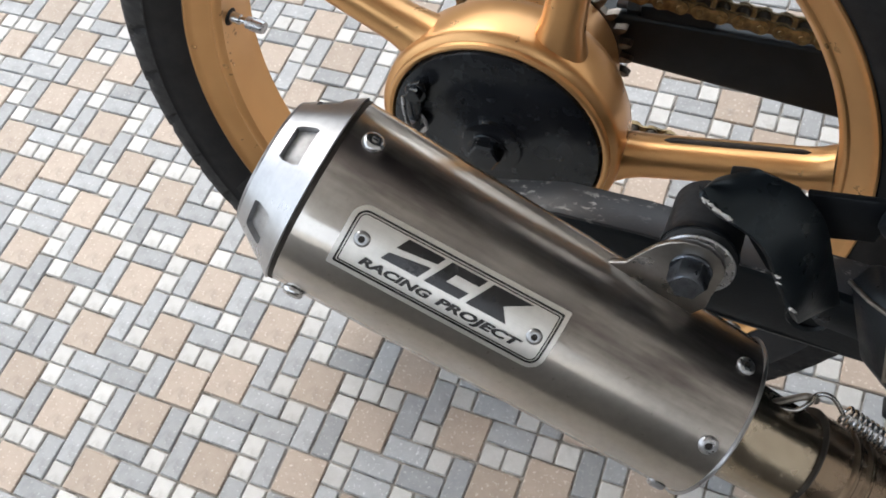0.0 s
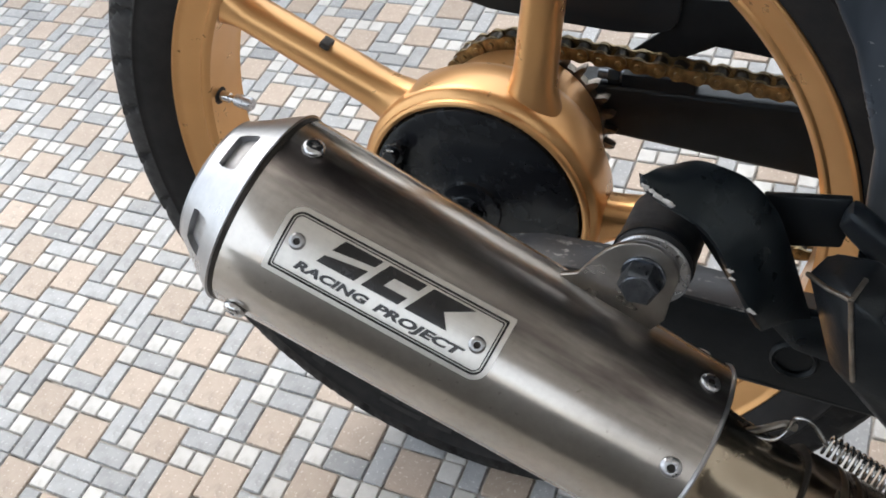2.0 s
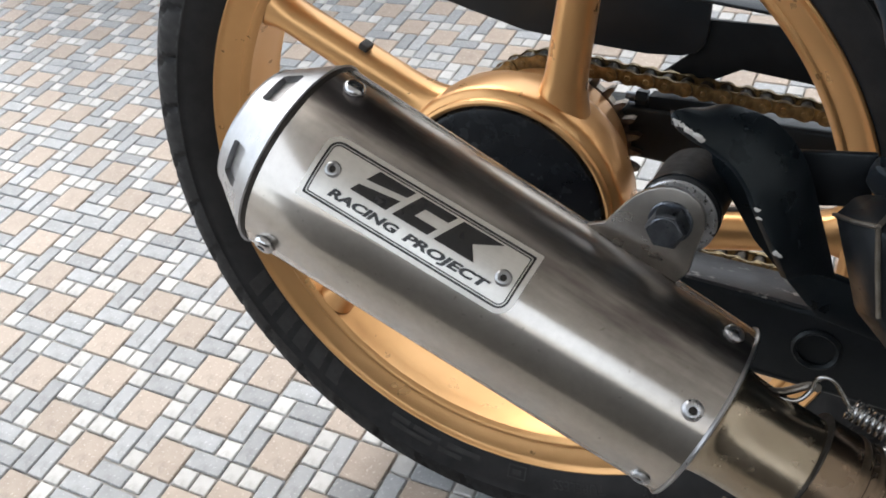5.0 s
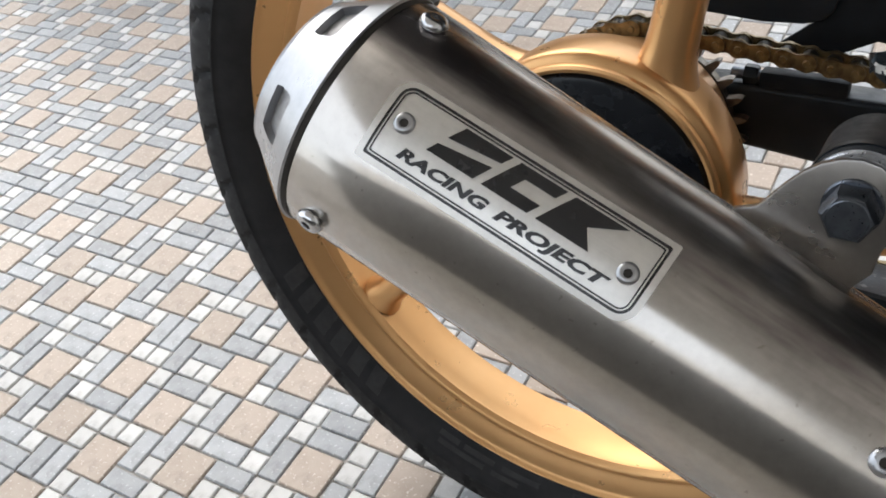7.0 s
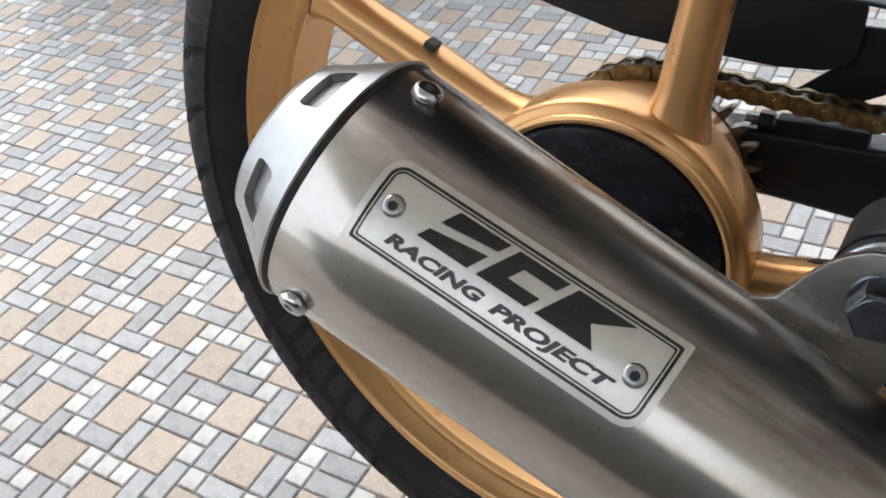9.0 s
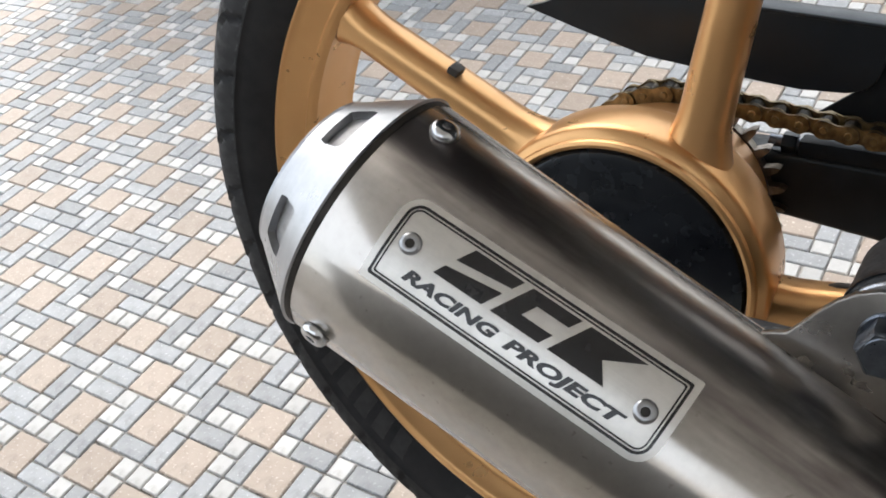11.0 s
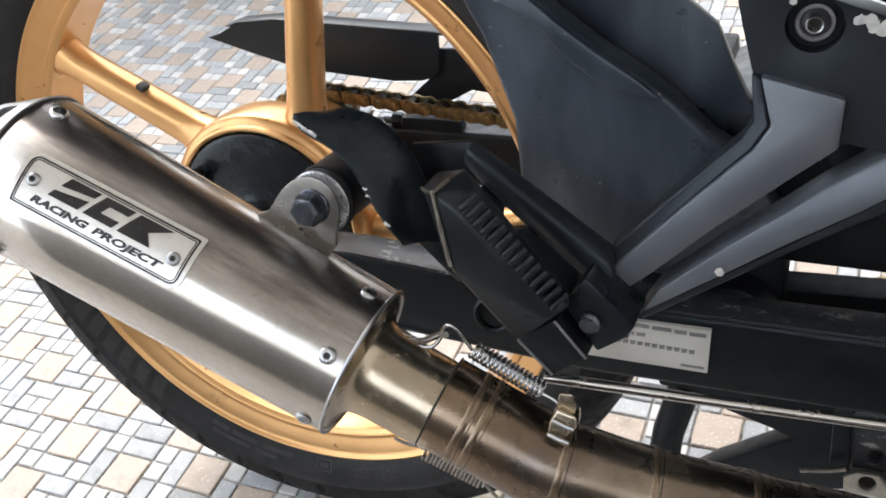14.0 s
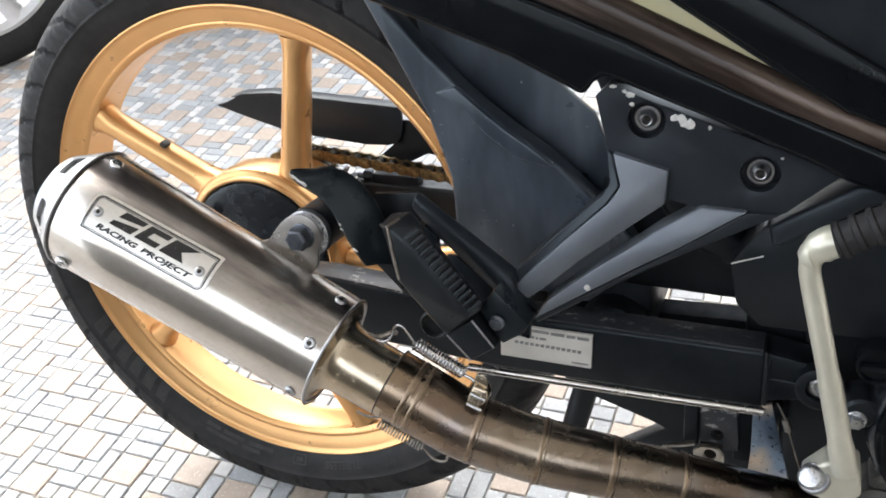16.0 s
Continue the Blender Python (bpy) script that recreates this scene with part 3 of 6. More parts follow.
def spoke_mesh(a_in, a_out):
    """A cast spoke from the hub to the rim: a rounded face, hollowed flanks and flared roots."""
    bm = bmesh.new()
    p = Vector((0.070 * math.cos(a_in), 0, 0.070 * math.sin(a_in)))
    q = Vector((0.2045 * math.cos(a_out), 0, 0.2045 * math.sin(a_out)))
    d = (q - p).normalized()
    s = Vector((-d.z, 0, d.x))
    section = [(-0.25, 0.0), (-0.50, 0.04), (-0.72, 0.11), (-0.88, 0.21), (-0.97, 0.33), (-1.0, 0.48), (-0.97, 0.65), (-0.88, 0.80), (-0.72, 0.92), (-0.45, 1.0)]
    section = section + [(-w, t) for w, t in reversed(section)]
    rows = []
    for i in range(19):
        t = i / 18
        half = 0.0132 - 0.0024 * t
        half *= 1 + 0.55 * max(0, 1 - t / 0.22) ** 2 + 0.5 * max(0, (t - 0.88) / 0.12) ** 2
        y0 = 0.0080 - 0.0050 * max(0, 1 - t / 0.20) ** 2 + 0.003 * t
        y1 = 0.0350 + 0.002 * t
        rows.append([bm.verts.new(p + (q - p) * t + s * (half * w) + Vector((0, y0 + (y1 - y0) * h, 0))) for w, h in section])
    n = len(section)
    for a, b in zip(rows, rows[1:]):
        for k in range(n):
            bm.faces.new((a[k], a[(k + 1) % n], b[(k + 1) % n], b[k]))
    return bm


for k in range(5):
    part("spoke", spoke_mesh(radians(62.0 + 72 * k), radians(75.0 + 72 * k)), "gold", wheel)
# The slot and notch are not cut: dark solids paint their shade.
slot_a, slot_b = radians(62.0 + 288), radians(75.0 + 288)
slot_p, slot_q = Vector((0.070 * math.cos(slot_a), 0.024, 0.070 * math.sin(slot_a))), Vector((0.2045 * math.cos(slot_b), 0.026, 0.2045 * math.sin(slot_b)))
slot_s = Vector((-(slot_q - slot_p).z, 0, (slot_q - slot_p).x)).normalized()
part("spoke_slot", tube([slot_p.lerp(slot_q, t) + slot_s * (0.0132 - 0.0024 * t - 0.0009) for t in (0.27, 0.30, 0.6, 0.87, 0.90)], [0.0010, 0.0024, 0.0026, 0.0024, 0.0010], 12), "seal_and_shade", wheel, "slot along a spoke, its shade painted by a dark bar")
part("balance_notch", block((-0.1000, 0.0175, 0.0922), (0.0068, 0.009, 0.0046), 0.001, pose(0, 0, 0, 0, 28, 0)), "seal_and_shade", wheel, "notch in a spoke's edge, its shade painted by a dark block")

v0, v1 = Vector((-0.2052, 0.0220, 0.0387)), Vector((-0.1739, 0.0205, 0.0347))
valve = part("valve_stem", tube([v0.lerp(v1, t) for t in (0.0, 0.10, 0.16, 0.20)], [0.0088, 0.0078, 0.0060, 0.0040], 24), "rubber", wheel, "black rubber tyre valve")
part("valve_tube", tube([v0.lerp(v1, t) for t in (0.15, 0.40, 0.42, 0.58)], [0.0042, 0.0036, 0.0026, 0.0026], 18), "chrome", wheel)
part("valve_cap", tube([v0.lerp(v1, t) for t in (0.56, 0.58, 0.66, 0.68, 0.95, 1.0)], [0.0036, 0.0044, 0.0044, 0.0050, 0.0050, 0.0042], 10), "zinc", wheel, "bright metal valve cap")

# raised words and bars on the tyre's wall
def on_wall(r, a, lift=0.0005):
    y = next(y0 + (y1 - y0) * (r - r0) / (r1 - r0) for (r0, y0), (r1, y1) in zip(side, side[1:]) if r0 <= r <= r1)
    return Vector((r * math.cos(a), y - lift, r * math.sin(a)))


def wall_bar(mid, wide, r0, r1, lean=0.0):
    """A raised bar on the tyre's wall, wide degrees long."""
    bm = bmesh.new()
    grid = []
    for lift in (-0.0006, 0.0003):
        grid.append([[bm.verts.new(on_wall(r0 + (r1 - r0) * v / 4, radians(mid + wide * (u / 6 - 0.5) + lean * v / 4), lift)) for u in range(7)] for v in range(5)])
    for v in range(4):
        for u in range(6):
            q = grid[1]
            bm.faces.new((q[v][u], q[v][u + 1], q[v + 1][u + 1], q[v + 1][u]))
    low, top = grid
    rim_low = low[0] + [row[6] for row in low[1:]] + low[4][5::-1] + [low[v][0] for v in (3, 2, 1)]
    rim_top = top[0] + [row[6] for row in top[1:]] + top[4][5::-1] + [top[v][0] for v in (3, 2, 1)]
    for k in range(len(rim_low)):
        m = (k + 1) % len(rim_low)
        bm.faces.new((rim_low[k], rim_low[m], rim_top[m], rim_top[k]))
    bmesh.ops.delete(bm, geom=[v for v in bm.verts if not v.link_faces], context="VERTS")
    return bm


def wall_word(text, mid, r0, tall):
    vs, fs = letters(text, tall)
    wide = max(v[0] for v in vs)
    bm = bmesh.new()
    bv = [bm.verts.new(on_wall(r0 + y, mid - (x - wide / 2) / r0)) for x, y in vs]
    for f in fs:
        try:
            bm.faces.new([bv[i] for i in f])
        except ValueError:
            pass
    geom = bmesh.ops.extrude_face_region(bm, geom=bm.faces[:])
    bmesh.ops.translate(bm, vec=(0, 0.0012, 0), verts=[g for g in geom["geom"] if isinstance(g, bmesh.types.BMVert)])
    return bm


part("tyre_lettering", wall_word("TUBELESS", radians(284.3), 0.2335, 0.0068), "rubber_mark", tyre, "TUBELESS")
part("tyre_lettering", wall_word("46P", radians(298.2), 0.2365, 0.0062), "rubber_mark", tyre, "46P")
for mid in (229.8, 225.2, 220.6, 216.0, 211.4, 206.8):
    part("raised_bar", wall_bar(mid, 3.0, 0.2290, 0.2440, 1.2), "rubber_mark", tyre)
for mid, wide, r in ((246.5, 4.0, 0.2320), (252.5, 6.0, 0.2320), (260.5, 7.0, 0.2320), (249.5, 9.0, 0.2375), (258.0, 5.0, 0.2375)):
    part("raised_bar", wall_bar(mid, wide, r, r + 0.0034), "rubber_mark", tyre)
for mid, wide, r, tall in ((271.8, 3.6, 0.2300, 0.0009), (271.8, 3.6, 0.2386, 0.0009), (270.1, 0.25, 0.2300, 0.0095), (273.5, 0.25, 0.2300, 0.0095), (271.8, 1.8, 0.2330, 0.0036)):
    part("raised_bar", wall_bar(mid, wide, r, r + tall), "rubber_mark", tyre)


# sprocket and chain, on the far side of the wheel
CHY, SPR = 0.1030, 0.0620
TEETH = 31


def sprocket_mesh():
    bm = bmesh.new()
    rings = []
    for y in (CHY - 0.0032, CHY + 0.0032):
        rows = []
        for i in range(TEETH * 8):
            a = 2 * math.pi * i / (TEETH * 8)
            w = (i % 8) / 8
            r = SPR - 0.0048 + 0.0088 * max(0, math.cos(2 * math.pi * w)) ** 0.8
            rows.append((bm.verts.new((r * math.cos(a), y, r * math.sin(a))), bm.verts.new((0.040 * math.cos(a), y, 0.040 * math.sin(a)))))
        rings.append(rows)
    n = TEETH * 8
    for i in range(n):
        j = (i + 1) % n
        a, b = rings
        bm.faces.new((a[i][0], a[j][0], a[j][1], a[i][1]))
        bm.faces.new((b[i][0], b[i][1], b[j][1], b[j][0]))
        bm.faces.new((a[i][0], b[i][0], b[j][0], a[j][0]))
        bm.faces.new((a[i][1], a[j][1], b[j][1], b[i][1]))
    return bm


part("sprocket", sprocket_mesh(), "sprocket", bike, "dirty steel rear sprocket").matrix_local = CHAIN_SIDE
carrier = part("sprocket_carrier", lathe([(0.0670, 0.054), (0.0645, 0.066), (0.0600, 0.090), (0.0575, 0.0965), (0.0540, 0.0985), (0.02, 0.0985), (0.02, 0.054)], 64), "gold", bike)
carrier.matrix_local = CHAIN_SIDE

PITCH, TOP = 0.0127, SPR
chain_line = []
front = Vector((0.520, -0.0010))
FR = 0.022
d = front.length
base = math.atan2(front.y, front.x)
tilt = math.acos((SPR - FR) / d)
up_a, lo_a = base + tilt, base - tilt
p_up, q_up = Vector((math.cos(up_a), math.sin(up_a))) * SPR, front + Vector((math.cos(up_a), math.sin(up_a))) * FR
p_lo, q_lo = Vector((math.cos(lo_a), math.sin(lo_a))) * SPR, front + Vector((math.cos(lo_a), math.sin(lo_a))) * FR
n = int((q_up - p_up).length / PITCH)
for i in range(n, -1, -1):
    chain_line.append(p_up + (q_up - p_up).normalized() * (i * PITCH))
arc = (2 * math.pi - (up_a - lo_a)) * SPR
m = int(arc / PITCH)
for i in range(1, m + 1):
    a = up_a + i * (2 * math.pi - (up_a - lo_a)) / (m + 0.5)
    chain_line.append(Vector((math.cos(a), math.sin(a))) * SPR)
sag = [Vector((p.x, p.z)) for p in curve_points([(p_lo.x, 0, p_lo.y), (0.060, 0, -0.0680), (0.130, 0, -0.0725), (0.220, 0, -0.0750), (0.310, 0, -0.0715), (0.385, 0, -0.0645), (0.455, 0, -0.0470), (q_lo.x, 0, q_lo.y)], 40)]
chain_line.append(sag[0])
for a, b in zip(sag, sag[1:]):
    if (b - chain_line[-1]).length >= PITCH:
        chain_line.append(b)


def link_mesh(y0):
    """A pair of figure-eight side plates with two rivets."""
    bm = bmesh.new()
    out = []
    for i in range(10):
        a = math.pi / 2 + math.pi * i / 9
        out.append((0.0054 * math.cos(a), 0.0054 * math.sin(a)))
    out += [(PITCH / 2, -0.0040)]
    for i in range(10):
        a = -math.pi / 2 + math.pi * i / 9
        out.append((PITCH + 0.0054 * math.cos(a), 0.0054 * math.sin(a)))
    out += [(PITCH / 2, 0.0040)]
    for y in (-y0, y0 - 0.0016):
        lo = [bm.verts.new((x, y, z)) for x, z in out]
        hi = [bm.verts.new((x, y + 0.0016, z)) for x, z in out]
        bm.faces.new(lo)
        bm.faces.new(hi[::-1])
        for i in range(len(out)):
            j = (i + 1) % len(out)
            bm.faces.new((lo[i], lo[j], hi[j], hi[i]))
    for x in (0, PITCH):
        bar((x, -y0 - 0.0012, 0), (x, y0 + 0.0012, 0), 0.0021, 10, 0.0004, bm)
    return bm


rollers = bmesh.new()
for c in chain_line:
    bar((c.x, CHY - 0.0045, c.y), (c.x, CHY + 0.0045, c.y), 0.0047, 10, 0, rollers)
chain = part("chain", rollers, "chain_dark", bike, "oily gold drive chain")
chain.matrix_local = CHAIN_SIDE
outer, inner = finish(link_mesh(0.0072), "chain_gold", "link"), finish(link_mesh(0.0054), "chain_gold", "link")
for i, (a, b) in enumerate(zip(chain_line, chain_line[1:])):
    ob = new("link", outer if i % 2 else inner)
    ob.parent = chain
    ob.matrix_local = pose(a.x, CHY, a.y, 0, -math.degrees(math.atan2(b.y - a.y, b.x - a.x)), 0)

# chain guard behind the wheel
guard = part("chain_guard", prism([(-0.1035, 0.1060, 0.104), (-0.0905, 0.1105, 0.104), (-0.0726, 0.1200, 0.104), (-0.0450, 0.1260, 0.104), (-0.0188, 0.1282, 0.104), (0.0194, 0.1280, 0.104), (0.0686, 0.1272, 0.104), (0.1016, 0.1260, 0.104),
                                    (0.1050, 0.1220, 0.104), (0.1048, 0.1020, 0.104), (0.1030, 0.0940, 0.104), (0.0985, 0.0885, 0.104), (0.0890, 0.0850, 0.104), (0.0657, 0.0828, 0.104), (0.0155, 0.0845, 0.104), (-0.0235, 0.0870, 0.104), (-0.0680, 0.0970, 0.104)], 0.004, 0.0012), "matt_black", bike, "black plastic chain guard")
guard.matrix_local = pose(-0.006, 0.0115, -0.0113, 0, 1.8, 0) @ CHAIN_SIDE
part("guard_arm", prism([(0.0980, 0.1105, 0.108), (0.1428, 0.1120, 0.108), (0.26, 0.112, 0.108), (0.30, 0.085, 0.108), (0.24, 0.064, 0.108), (0.1711, 0.0768, 0.108), (0.1282, 0.0797, 0.108), (0.097, 0.0616, 0.108), (0.0689, 0.0633, 0.108), (0.0950, 0.0871, 0.108)], 0.003, 0.0008), "deep_black", guard)
part("guard_flange", prism([(-0.082, 0.1180, 0.1000), (-0.066, 0.1240, 0.0970), (-0.030, 0.1295, 0.0950), (0.104, 0.1285, 0.0950), (0.150, 0.1240, 0.0980), (0.150, 0.1215, 0.0980), (0.104, 0.1260, 0.0950), (-0.030, 0.1270, 0.0950), (-0.070, 0.1200, 0.0960)], 0.016, 0.0008), "matt_black", guard)

# swing arm
arm = part("swing_arm", prism([(-0.040, 0.006, -0.070), (0.02, 0.010, -0.074), (0.072, 0.0258, -0.075), (0.12, 0.0282, -0.076), (0.27, 0.0222, -0.078), (0.459, 0.0215, -0.070), (0.459, -0.0250, -0.070), (0.27, -0.0260, -0.078), (0.02, -0.020, -0.074), (-0.040, -0.016, -0.070)], 0.030, 0.004, 3), "worn_black", bike, "black box-section swing arm with scraped paint")
part("cross_tube", bar((0.345, -0.05, 0.0), (0.345, 0.09, 0.0), 0.026, 32, 0.002), "frame_black", arm)
part("arm_top", prism([(0.020, 0.0110, -0.0725), (0.072, 0.0267, -0.0738), (0.12, 0.0291, -0.0745), (0.27, 0.0231, -0.0765), (0.455, 0.0223, -0.0685), (0.455, 0.0200, -0.0685), (0.27, 0.0208, -0.0765), (0.12, 0.0268, -0.0745), (0.072, 0.0244, -0.0738), (0.020, 0.0087, -0.0725)], 0.025, 0.0003), "scuffed", arm, "black top face scuffed to pale metal")
part("pivot_end", prism([(0.455, 0.0190, -0.066), (0.492, 0.0120, -0.062), (0.500, 0.0, -0.062), (0.492, -0.0160, -0.062), (0.455, -0.0220, -0.066)], 0.03, 0.003), "worn_black", arm)
part("pivot_ring", lathe([(0.0155, -0.0720), (0.0140, -0.0730), (0.0090, -0.0730), (0.0085, -0.0650), (0.0155, -0.0600)], 40, centre=(0.4935, 0.0)), "worn_black", arm)
part("pivot_bolt", socket_bolt((0.4935, -0.067, 0.0), (0, -1, 0), 0.0085, 0.004), "zinc", arm)
part("boss_ring", lathe([(0.0120, -0.0785), (0.0105, -0.0800), (0.0090, -0.0785), (0.0090, -0.075), (0.0120, -0.075)], 40, centre=(0.2148, 0.0028)), "worn_black", arm)

label = part("sticker", prism([(0.2700, 0.0150, -0.0800), (0.3393, 0.0172, -0.0796), (0.3393, -0.0104, -0.0796), (0.2700, -0.0120, -0.0800)], 0.003, 0.0), "sticker", arm, "white sticker with small print")
for z, h, runs in ((0.0135, 0.0022, ((0.2860, 0.2915), (0.2930, 0.3070), (0.3085, 0.3190), (0.3205, 0.3270), (0.3285, 0.3372))), (0.0078, 0.0020, ((0.2830, 0.2850), (0.2862, 0.2960), (0.2972, 0.2990), (0.3002, 0.3050))),
                   (0.0018, 0.0022, tuple((0.2810 + 0.0040 * k, 0.2838 + 0.0040 * k) for k in range(13))), (-0.0076, 0.0012, ((0.3250, 0.3375),))):
    for x0, x1 in runs:
        part("print_bar", prism([(x0, z + h / 2, -0.0803), (x1, z + h / 2 + 0.0003, -0.0803), (x1, z - h / 2 + 0.0003, -0.0803), (x0, z - h / 2, -0.0803)], 0.0005, 0.0), "sticker_ink", arm)

warp_parts(((1.0087, -0.0187, 0.0272, -0.0078), (-0.0194, 1.0337, -0.0619, 0.0168), (-0.0065, 0.0215, 1.0088, 0.0027)), "swing_arm")

part("weld_ridge", tube([(0.4562, -0.0672, 0.0205), (0.4566, -0.0682, 0.0000), (0.4569, -0.0672, -0.0200)], 0.0018, 10), "worn_black", arm)
part("seam_ridge", tube([(0.4580, -0.0655, -0.0004), (0.4820, -0.0655, -0.0006)], 0.0010, 8), "worn_black", arm)
part("far_leg", prism([(0.030, 0.0440, 0.1180), (0.066, 0.0455, 0.1180), (0.200, 0.0455, 0.1180), (0.300, 0.0400, 0.1150), (0.459, 0.0250, 0.1080), (0.459, -0.0180, 0.1080), (0.300, -0.0120, 0.1150), (0.200, -0.0050, 0.1180), (0.066, 0.0065, 0.1180), (0.030, 0.0080, 0.1180)], 0.030, 0.004, 3), "worn_black", arm, "black far leg of the swing arm")
part("chain_adjuster", bar((0.050, 0.124, 0.0500), (0.092, 0.124, 0.0500), 0.0035, 12, 0.0005), "dark_zinc", arm)
part("adjuster_block", hex_bolt((0.058, 0.124, 0.0500), (1, 0, 0), 0.011, 0.008), "frame_black", arm)
part("adjuster_plate", block((0.092, 0.126, 0.0490), (0.050, 0.014, 0.010), 0.002), "deep_black", arm)

# ---- exhaust: turned about its own line ----
AX_A, AX_U = Vector((0.080, -0.16312, 0.06377)), Vector((0.90856, 0.02162, -0.41720)).normalized()
AX_E = (Vector((0, 0, 1)) - AX_U * AX_U.z).normalized()
AX_F = AX_U.cross(AX_E)
R0, TAPER = 0.0436, -0.0254


def around(s, deg, r):
    a = radians(deg)
    return AX_A + AX_U * s + (AX_E * math.cos(a) + AX_F * math.sin(a)) * r


def cone(s, deg, lift=0.0):
    return around(s, deg, R0 + TAPER * s + lift)


def turned(profile, seg=96, closed=False):
    """A body turned about the exhaust's line, in its own coordinates so that brush marks follow it; profile of (s, radius)."""
    bm = bmesh.new()
    rows = [[bm.verts.new((s, r * math.cos(2 * math.pi * k / seg), r * math.sin(2 * math.pi * k / seg))) for k in range(seg)] for s, r in profile]
    pairs = list(zip(rows, rows[1:])) + ([(rows[-1], rows[0])] if closed else [])
    for a, b in pairs:
        for k in range(seg):
            bm.faces.new((a[k], a[(k + 1) % seg], b[(k + 1) % seg], b[k]))
    return bm


AXIS = Matrix((AX_U, AX_E, AX_F)).transposed().to_4x4()
AXIS.translation = AX_A
to_axis = AXIS.inverted()


def rc(s):
    return R0 + TAPER * s


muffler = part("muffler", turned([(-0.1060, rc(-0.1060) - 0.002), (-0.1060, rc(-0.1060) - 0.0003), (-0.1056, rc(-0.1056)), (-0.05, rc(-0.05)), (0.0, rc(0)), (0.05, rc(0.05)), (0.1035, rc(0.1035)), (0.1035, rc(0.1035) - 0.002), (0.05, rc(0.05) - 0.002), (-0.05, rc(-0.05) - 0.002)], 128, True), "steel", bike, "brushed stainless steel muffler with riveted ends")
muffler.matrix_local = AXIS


def under(ob):
    """Lays a part that was made in the bike's coordinates under the muffler."""
    ob.parent = muffler
    ob.data.transform(to_axis)
    return ob


part("front_cone", turned([(0.1010, 0.0380), (0.1036, 0.0384), (0.1044, 0.0372), (0.1050, 0.0335), (0.1058, 0.0300), (0.1072, 0.0275), (0.1095, 0.0260), (0.1130, 0.0251), (0.1180, 0.0245), (0.1300, 0.0240), (0.1500, 0.0237), (0.1540, 0.0236), (0.1540, 0.0215), (0.1300, 0.0215)], 96), "straw", muffler, "straw-tinted steel cone and collar")
part("front_ring", turned([(0.1028, rc(0.10)), (0.1030, rc(0.10) + 0.0006), (0.1039, rc(0.10) + 0.0010), (0.1047, rc(0.10) + 0.0004), (0.1048, rc(0.10) - 0.0012), (0.1036, rc(0.10) - 0.002)], 128, True), "cap", muffler, "rolled bright edge")
part("rear_ring", turned([(-0.1084, rc(-0.10) - 0.0002), (-0.1080, rc(-0.10) + 0.0004), (-0.1068, rc(-0.10) + 0.0005), (-0.1058, rc(-0.10) + 0.0003), (-0.1056, rc(-0.10) - 0.0008), (-0.1068, rc(-0.10) - 0.002)], 128, True), "seal_and_shade", muffler, "dark sealing ring")

# end cap: a plain cone with six slots
CAP_S = (-0.1085, -0.1110, -0.1140, -0.1168, -0.1188, -0.1215, -0.1245, -0.1265, -0.1290, -0.1312, -0.1325)


def cap_radius(s):
    return 0.0474 - 0.683 * (-0.1085 - s)


def cap_mesh():
    bm = bmesh.new()
    angles, slots = [], []
    for k in range(6):
        c = 20.5 + 61.5 * k if k < 3 else 205.0 + 58.5 * (k - 3)
        slots.append(c)
        for o in (-15.5, -14.2, -12.6, -10.0, -5, 0, 5, 10.0, 12.6, 14.2, 15.5, 20, 25, 30, 35, 40):
            angles.append(c + o)
    angles = sorted(set(round(a % 360, 3) for a in angles))
    n = len(angles)
    grid = [[bm.verts.new((s, cap_radius(s) * math.cos(radians(a)), cap_radius(s) * math.sin(radians(a)))) for a in angles] for s in CAP_S]

    def inside(a):
        return min(abs((a - c + 180) % 360 - 180) for c in slots)

    for i in range(len(CAP_S) - 1):
        for k in range(n):
            j = (k + 1) % n
            lo, hi = angles[k], angles[k] + ((angles[j] - angles[k]) % 360)
            mid = (lo + hi) / 2
            o = inside(mid)
            quad = [grid[i][k], grid[i][j], grid[i + 1][j], grid[i + 1][k]]
            s_mid = (CAP_S[i] + CAP_S[i + 1]) / 2
            if o < 14.2 and -0.1265 < s_mid < -0.1168:
                corner = o > 12.6 and (s_mid > -0.1188 or s_mid < -0.1245)
                if not corner:
                    continue
                left = inside(lo) > inside(hi)
                top = s_mid > -0.1188
                drop = {(True, True): 2, (False, True): 3, (True, False): 1, (False, False): 0}[(left, top)]
                bm.faces.new([v for q, v in enumerate(quad) if q != drop])
            else:
                bm.faces.new(quad)
    bmesh.ops.recalc_face_normals(bm, faces=bm.faces[:])
    bmesh.ops.solidify(bm, geom=bm.faces[:], thickness=0.0028)
    return bm


part("end_cap", cap_mesh(), "cap", muffler, "machined aluminium end cap with slots")
part("cap_lip", turned([(-0.1318, 0.0314), (-0.1330, 0.0310), (-0.1334, 0.0300), (-0.1328, 0.0284), (-0.1280, 0.0280), (-0.1280, 0.0310)], 96, True), "cap", muffler)
part("perforated_core", turned([(-0.090, 0.0440), (-0.1075, 0.0440), (-0.1110, 0.0418), (-0.1168, 0.0381), (-0.1265, 0.0315), (-0.1305, 0.0281), (-0.1300, 0.0255), (-0.1000, 0.0250)], 64), "core", muffler, "dull steel core behind the slots")

